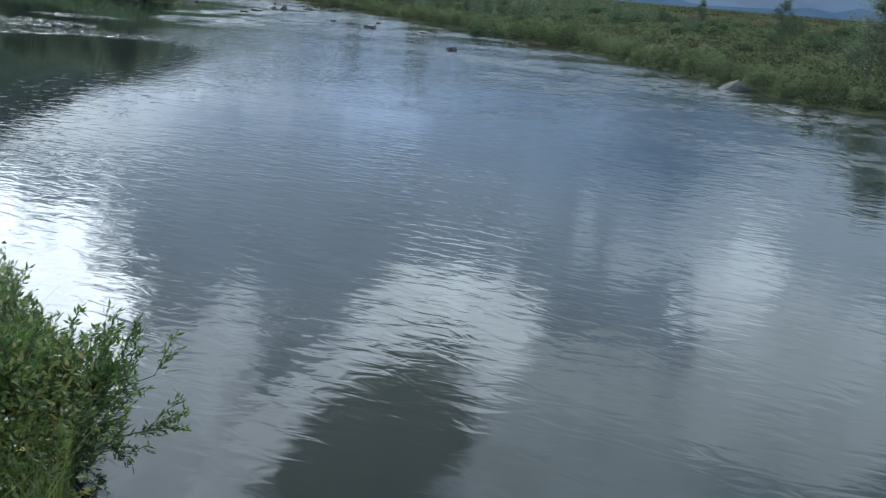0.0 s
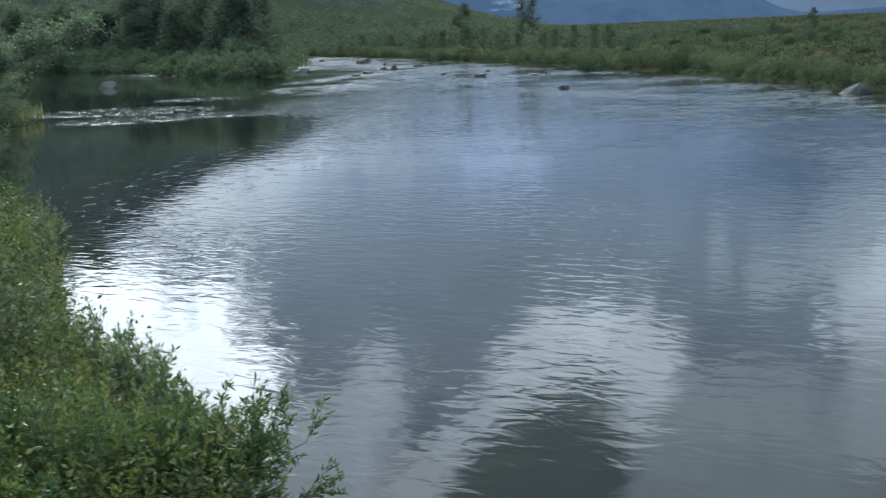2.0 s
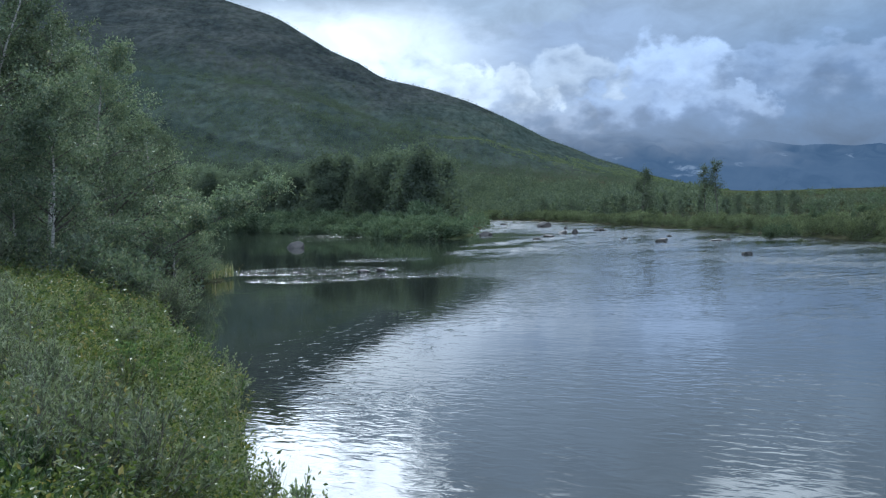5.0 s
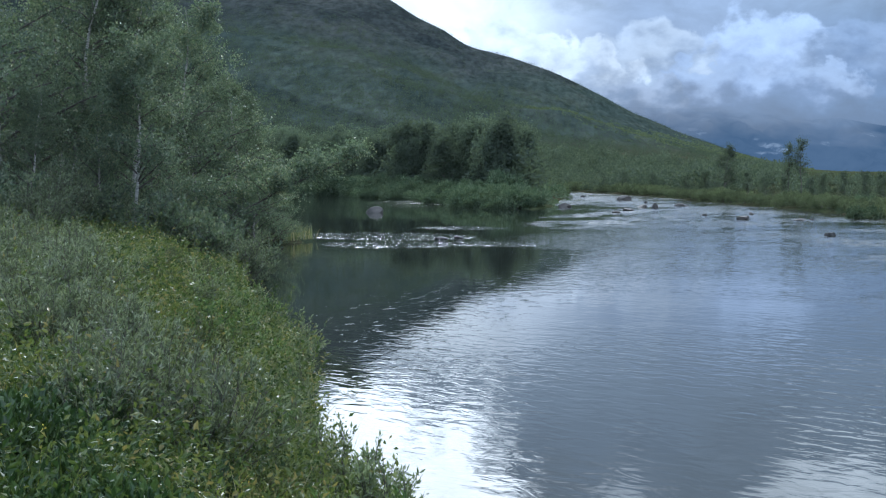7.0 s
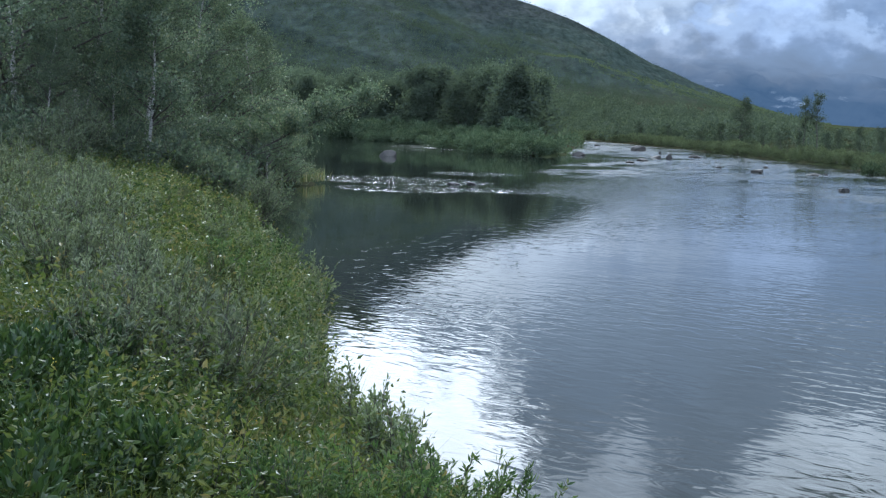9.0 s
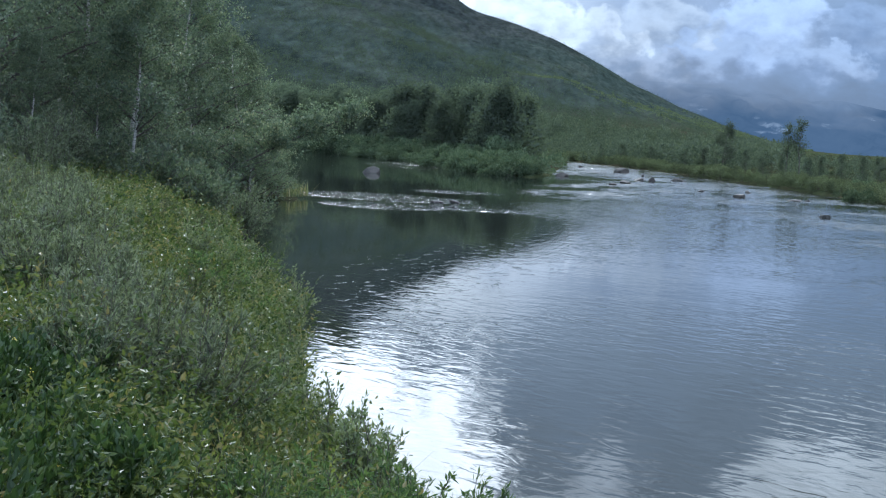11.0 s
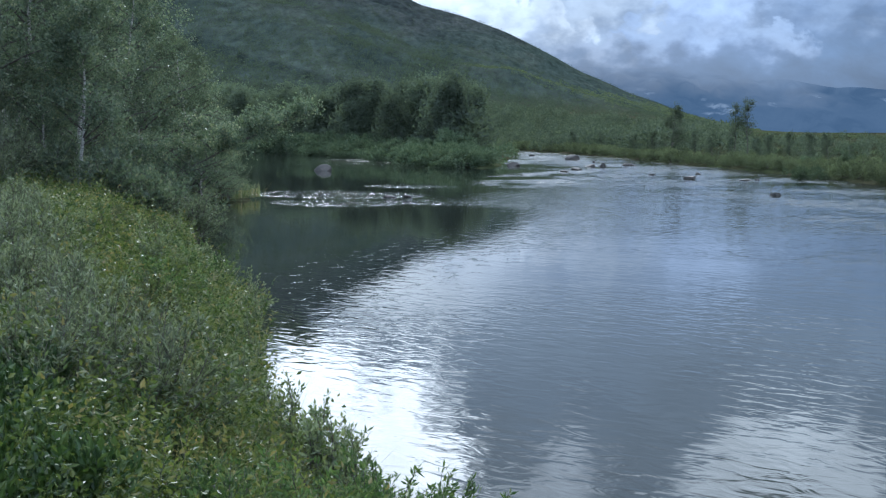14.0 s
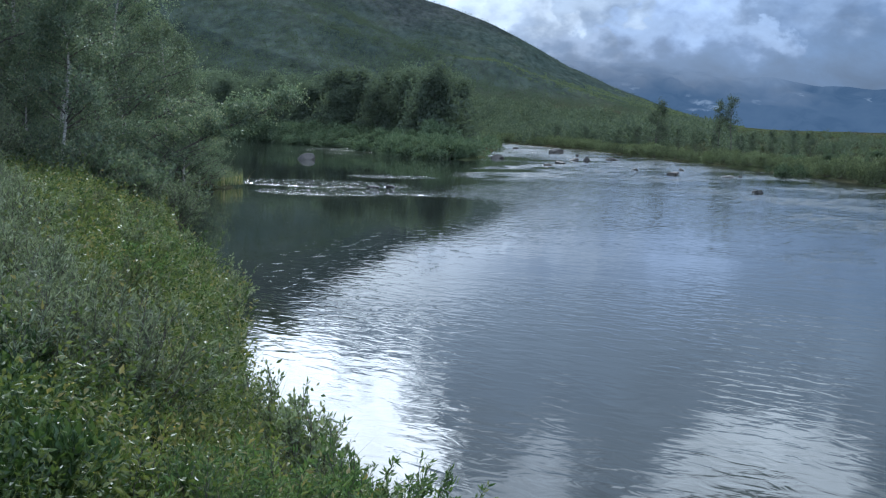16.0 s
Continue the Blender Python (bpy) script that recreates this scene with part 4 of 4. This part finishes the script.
spit_willows = [dome_bush("low_willow", "grey-green willow bush on low ground", 1.35, 1700, 0.16, M_SPIT, s, 0.35) for s in (74, 75)]
spit_line = np.array(SPIT[:4])
for i in range(64):
    s = i / 63 * 3
    x, y = np.interp(s, range(4), spit_line[:, 0]), np.interp(s, range(4), spit_line[:, 1])
    x, y = x - g.uniform(-0.3, 3), y + g.uniform(0.3, 4.0)
    plant(spit_willows[i % 2], x, y, g.uniform(0, 360), g.uniform(1.0, 1.7), group="willows on the spit")

for i in range(34):
    az = 20.2 + 10.5 * (i + g.uniform(0, 1)) / 34
    x, y = polar(az, np.interp(az, [19.5, 24, 30], [124, 144, 174]) + g.uniform(-2, 3))
    plant(spit_willows[i % 2], x, y, g.uniform(0, 360), g.uniform(1.5, 2.6), group="willows below the grove")

# ---- far bank: willow fringe, heath, small birches ----
bank = np.array(FAR_BANK[2:17], float)
run = np.concatenate([[0], np.cumsum(np.hypot(*np.diff(bank, axis=0).T))])
for i, s in enumerate(np.arange(0.5, run[-1], 1.1)):
    x, y = np.interp(s, run, bank[:, 0]), np.interp(s, run, bank[:, 1])
    k = 0.15 + 0.5 * g.uniform(0, 1) + (1.1 if i % 2 else 0.0)
    plant(far_willows[i % 3], x + k * 0.85, y + k * 0.45, g.uniform(0, 360), g.uniform(0.62, 1.05) * (1.0 + 0.35 * waves(x, y, 9.0, 44)) * (0.85 if y < 62 else 1.0), group="willow fringe of the far bank")
shore_birch = birch("birch_tree", "bushy birch standing close to the far shore", 4.2, 30, 9500, 0.075, 82, (0.05, 0), 0.46, 0.1, False, 0.035, 0.03, M_BIRCH, M_STEM)
plant(shore_birch, *polar(-9.6, 58), 40, 1.0, group="birches of the far bank")
plant(shore_birch, *polar(-11.3, 61), 200, 0.75, group="birches of the far bank")
small_birch = birch("birch_tree", "small bushy birch standing on the far bank", 5.0, 30, 6500, 0.09, 81, (0.03, 0), 0.36, 0.03, False, 0.036, 0.02, M_THICK, M_STEM)
for i, (az, d, size) in enumerate([(11.6, 150, 1.05), (6.0, 118, 0.5), (5.3, 120, 0.45), (6.8, 122, 0.5), (-5.9, 100, 0.6), (-2.7, 125, 0.45), (-6.5, 101, 0.4), (9.9, 130, 0.42), (10.6, 150, 0.5),
                                   (12.4, 155, 0.5), (13.2, 160, 0.45), (14.5, 170, 0.5), (15.6, 180, 0.55), (16.5, 190, 0.5), (7.7, 128, 0.44), (8.2, 122, 0.4), (9.2, 124, 0.42), (-1.6, 120, 0.25), (4.4, 120, 0.26)]):
    x, y = polar(az, d)
    plant(small_birch, x, y, i * 71, size, group="birches of the far bank")
tall_birch = birch("birch_tree", "slender birch with a small high crown", 4.6, 18, 2000, 0.085, 83, (0.02, 0), 0.24, 0.40, False, 0.034, 0.02, M_THICK, M_STEM)
for i, (az, d, size) in enumerate([(8.48, 124, 1.18), (9.02, 125, 1.1)]):
    x, y = polar(az, d)
    plant(tall_birch, x, y, i * 130, size, group="birches of the far bank")


for i in range(46):
    x, y = polar(-13.0 + 20.0 * i / 45 + g.uniform(-0.5, 0.5), g.uniform(84, 165))
    plant(spit_willows[i % 2], x, y, g.uniform(0, 360), g.uniform(0.5, 1.25), 0.1, group="bushes on the heath")


def tufts(name, label, category, p, size, per, leaf, mat, g):
    """Many small clumps, one mesh: nobody could count them."""
    n = len(p)
    off = unit(g.normal(size=(n, per, 3))) * (g.uniform(0, 1, (n, per, 1)) ** 0.4)
    off[..., 2] = np.abs(off[..., 2])
    s = np.broadcast_to(size, (n,))[:, None, None]
    q = (p[:, None] + off * s * [0.6, 0.6, 1.0]).reshape(-1, 3)
    way = (off + g.normal(size=off.shape) * 0.6).reshape(-1, 3)
    k = np.repeat(np.broadcast_to(size, (n,)), per) * leaf * g.uniform(0.6, 1.3, n * per)
    v, f = leaves(q, way, k, k * 0.6, g)
    ob = new(name, mesh_data(name, v, [f], mat))
    return tagged(ob, label, category, kind="stuff")


p, g = scatter(260, (19.6, 31.0), (128, 212), 97, 1.0, lambda x, y: ~on_far_side(x, y) & (np.hypot(x, y) > np.interp(np.degrees(np.arctan2(-x, y)), [19.5, 24, 30], [126, 146, 176])))
tufts("young_growth", "dense young birches filling the riverside grove", "thicket", p, g.uniform(2.2, 5.0, len(p)), 240, 0.10, M_GROVE, g)
p, g = scatter(420, (8.8, 20.5), (160, 310), 96, 1.0, on_far_side)
tufts("thicket", "dark green thicket of birch and willow", "thicket", p, g.uniform(1.4, 3.6, len(p)), 260, 0.13, M_THICK, g)
p, g = scatter(150, (-1.0, 8.8), (128, 240), 98, 1.0, on_far_side)
tufts("scrub", "low dark green scrub at the back of the heath", "thicket", p, g.uniform(0.6, 1.7, len(p)), 160, 0.16, M_THICK, g)
p, g = scatter(12500, (-15, 16), (44, 420), 91, 1.25, on_far_side)
tufts("heath", "brown-green heath and low dwarf shrubs", "heath", p, g.uniform(0.25, 0.6, len(p)), 18, 0.26, M_HEATH, g)
p, g = scatter(4000, (16, 48), (60, 240), 92, 1.0, lambda x, y: ~on_far_side(x, y))
tufts("undergrowth", "low green undergrowth below the trees", "undergrowth", p, g.uniform(0.5, 1.4, len(p)), 20, 0.3, M_SPIT, g)


def in_strip(x, y, wide):
    """The open meadow that runs down the slope to the valley floor."""
    az, r = np.degrees(np.arctan2(-x, y)), np.hypot(x, y)
    soft = 0.75 + 0.25 * waves(x, y, 60, 47) + 0.3 * waves(x, y, 17, 48)
    mid, half = np.interp(az, [9.5, 12, 15, 18, 20], [760, 650, 535, 505, 490]), np.interp(az, [9.5, 12, 15, 18, 20], [130, 125, 95, 50, 14])
    return np.abs(r - mid) < half * wide * soft


def wooded(x, y):
    az, r = np.degrees(np.arctan2(-x, y)), np.hypot(x, y)
    return ~in_strip(x, y, 1.0) & (az > 8) & ((r < 640 + 60 * waves(x, y, 120, 19)) | (np.sin(x * 12.9898 + y * 78.233) > 0.4))


p, g = scatter(15500, (9, 40), (205, 850), 93, 0.75, wooded)
r = np.hypot(p[:, 0], p[:, 1])
tall = g.uniform(1.6, 3.6, len(p)) * (1 - 0.66 * ease(r, 420, 760)) * (1 + 0.35 * waves(p[:, 0], p[:, 1] * 0.3, 40, 23))
tall = tall * np.interp(np.degrees(np.arctan2(-p[:, 0], p[:, 1])), [9, 18, 22], [0.4, 0.7, 1.0])
crest, g = scatter(3200, (9, 34), (790, 856), 95, 1.0)
p, tall = np.concatenate([p, crest]), np.concatenate([tall, g.uniform(0.3, 1.1, len(crest))])
tufts("far_woods", "birch woods covering the slope of the fell", "woods", p, tall, 30, 0.15, M_WOOD, g)


p, g = scatter(15000, (8, 20.5), (380, 860), 94, 1.0, lambda x, y: in_strip(x, y, 1.15))
tufts("hill_meadow", "pale green open meadow on the slope", "meadow", p, g.uniform(0.4, 0.9, len(p)), 8, 0.55, M_MEADOW, g)


# ================= stones in the river =================
def stone(x, y, wide, high, mat, label, seed, deep=0.8, turn=0.0, peak=0.0):
    """A worn, cut-cornered stone, wide across and high above the water; peak moves its top sideways."""
    g = np.random.default_rng(seed)
    bm = bmesh.new()
    bmesh.ops.create_icosphere(bm, subdivisions=4, radius=0.5)
    ax = [unit(g.normal(size=3)) for _ in range(12)]
    cut = g.uniform(0.27, 0.44, 12)
    co = []
    for v in bm.verts:
        c = np.array(v.co)
        for a, k in zip(ax, cut):
            over = c @ a - k
            if over > 0:
                c = c - a * over * 0.9
        co.append(c * (1 + 0.07 * noise.noise(Vector(c * 4) + Vector((seed, 0, 0))) + 0.03 * noise.noise(Vector(c * 13))))
    co = np.array(co)
    lo, hi = co.min(0), co.max(0)
    co = (co - (lo + hi) / 2) / (hi - lo)
    for v, c in zip(bm.verts, co):
        rise = c[2] - 0.04
        v.co = ((c[0] + peak * max(rise, 0)) * wide, c[1] * wide * deep, rise * high / 0.46)
    me = bpy.data.meshes.new("stone")
    bm.to_mesh(me)
    bm.free()
    me.polygons.foreach_set("use_smooth", np.ones(len(me.polygons), dtype=bool))
    me.materials.append(mat)
    ob = new("stone", me)
    ob.matrix_basis = pose(x, y, 0, 0, 0, turn)
    return tagged(ob, label, "stone", "stones in the river")


stone(-42.8, 87.0, 1.3, 0.46, M_STONE, "brown-grey boulder standing in the shallows", 9, 0.8, 8, 0.3)
for i, (x, y, w, h) in enumerate([(-8.4, 65.2, 0.56, 0.16), (-23.6, 54.6, 0.60, 0.12), (-23.1, 55.6, 0.55, 0.11), (-20.0, 91.2, 0.52, 0.14)]):
    stone(x, y, w, h, M_WET, "small flat black wet stone", 10 + i)
for i, (x, y, w, h) in enumerate([(-16.2, 84.7, 0.80, 0.22), (-28.0, 109.1, 0.60, 0.40), (-29.4, 110.0, 1.0, 0.22), (-27.4, 114.9, 0.9, 0.26), (-37.7, 134.1, 1.6, 0.52)]):
    stone(x, y, w, h, M_STONE, "brown-grey river stone with water running round it", 30 + i, 0.8, i * 8 - 10, 0.3)
for i, (x, y, w, h) in enumerate([(-27.7, 100.0, 1.1, 0.22), (-27.0, 94.0, 0.75, 0.16), (-26.7, 114.4, 0.6, 0.15), (-17.4, 94.4, 0.45, 0.16), (-12.8, 84.8, 1.05, 0.12), (-12.1, 85.4, 0.4, 0.11),
                                  (-35.6, 108.6, 1.15, 0.34), (-47.0, 150.0, 0.7, 0.2), (-32.7, 123.9, 0.3, 0.21)]):
    stone(x, y, w, h, M_STONE, "low brown-grey stone barely above the water", 50 + i, 0.7, i * 11 - 30)
stone(4.2, 53.6, 1.5, 0.42, M_SLAB, "flat pale slab of rock at the bank", 60, 0.6, 0)
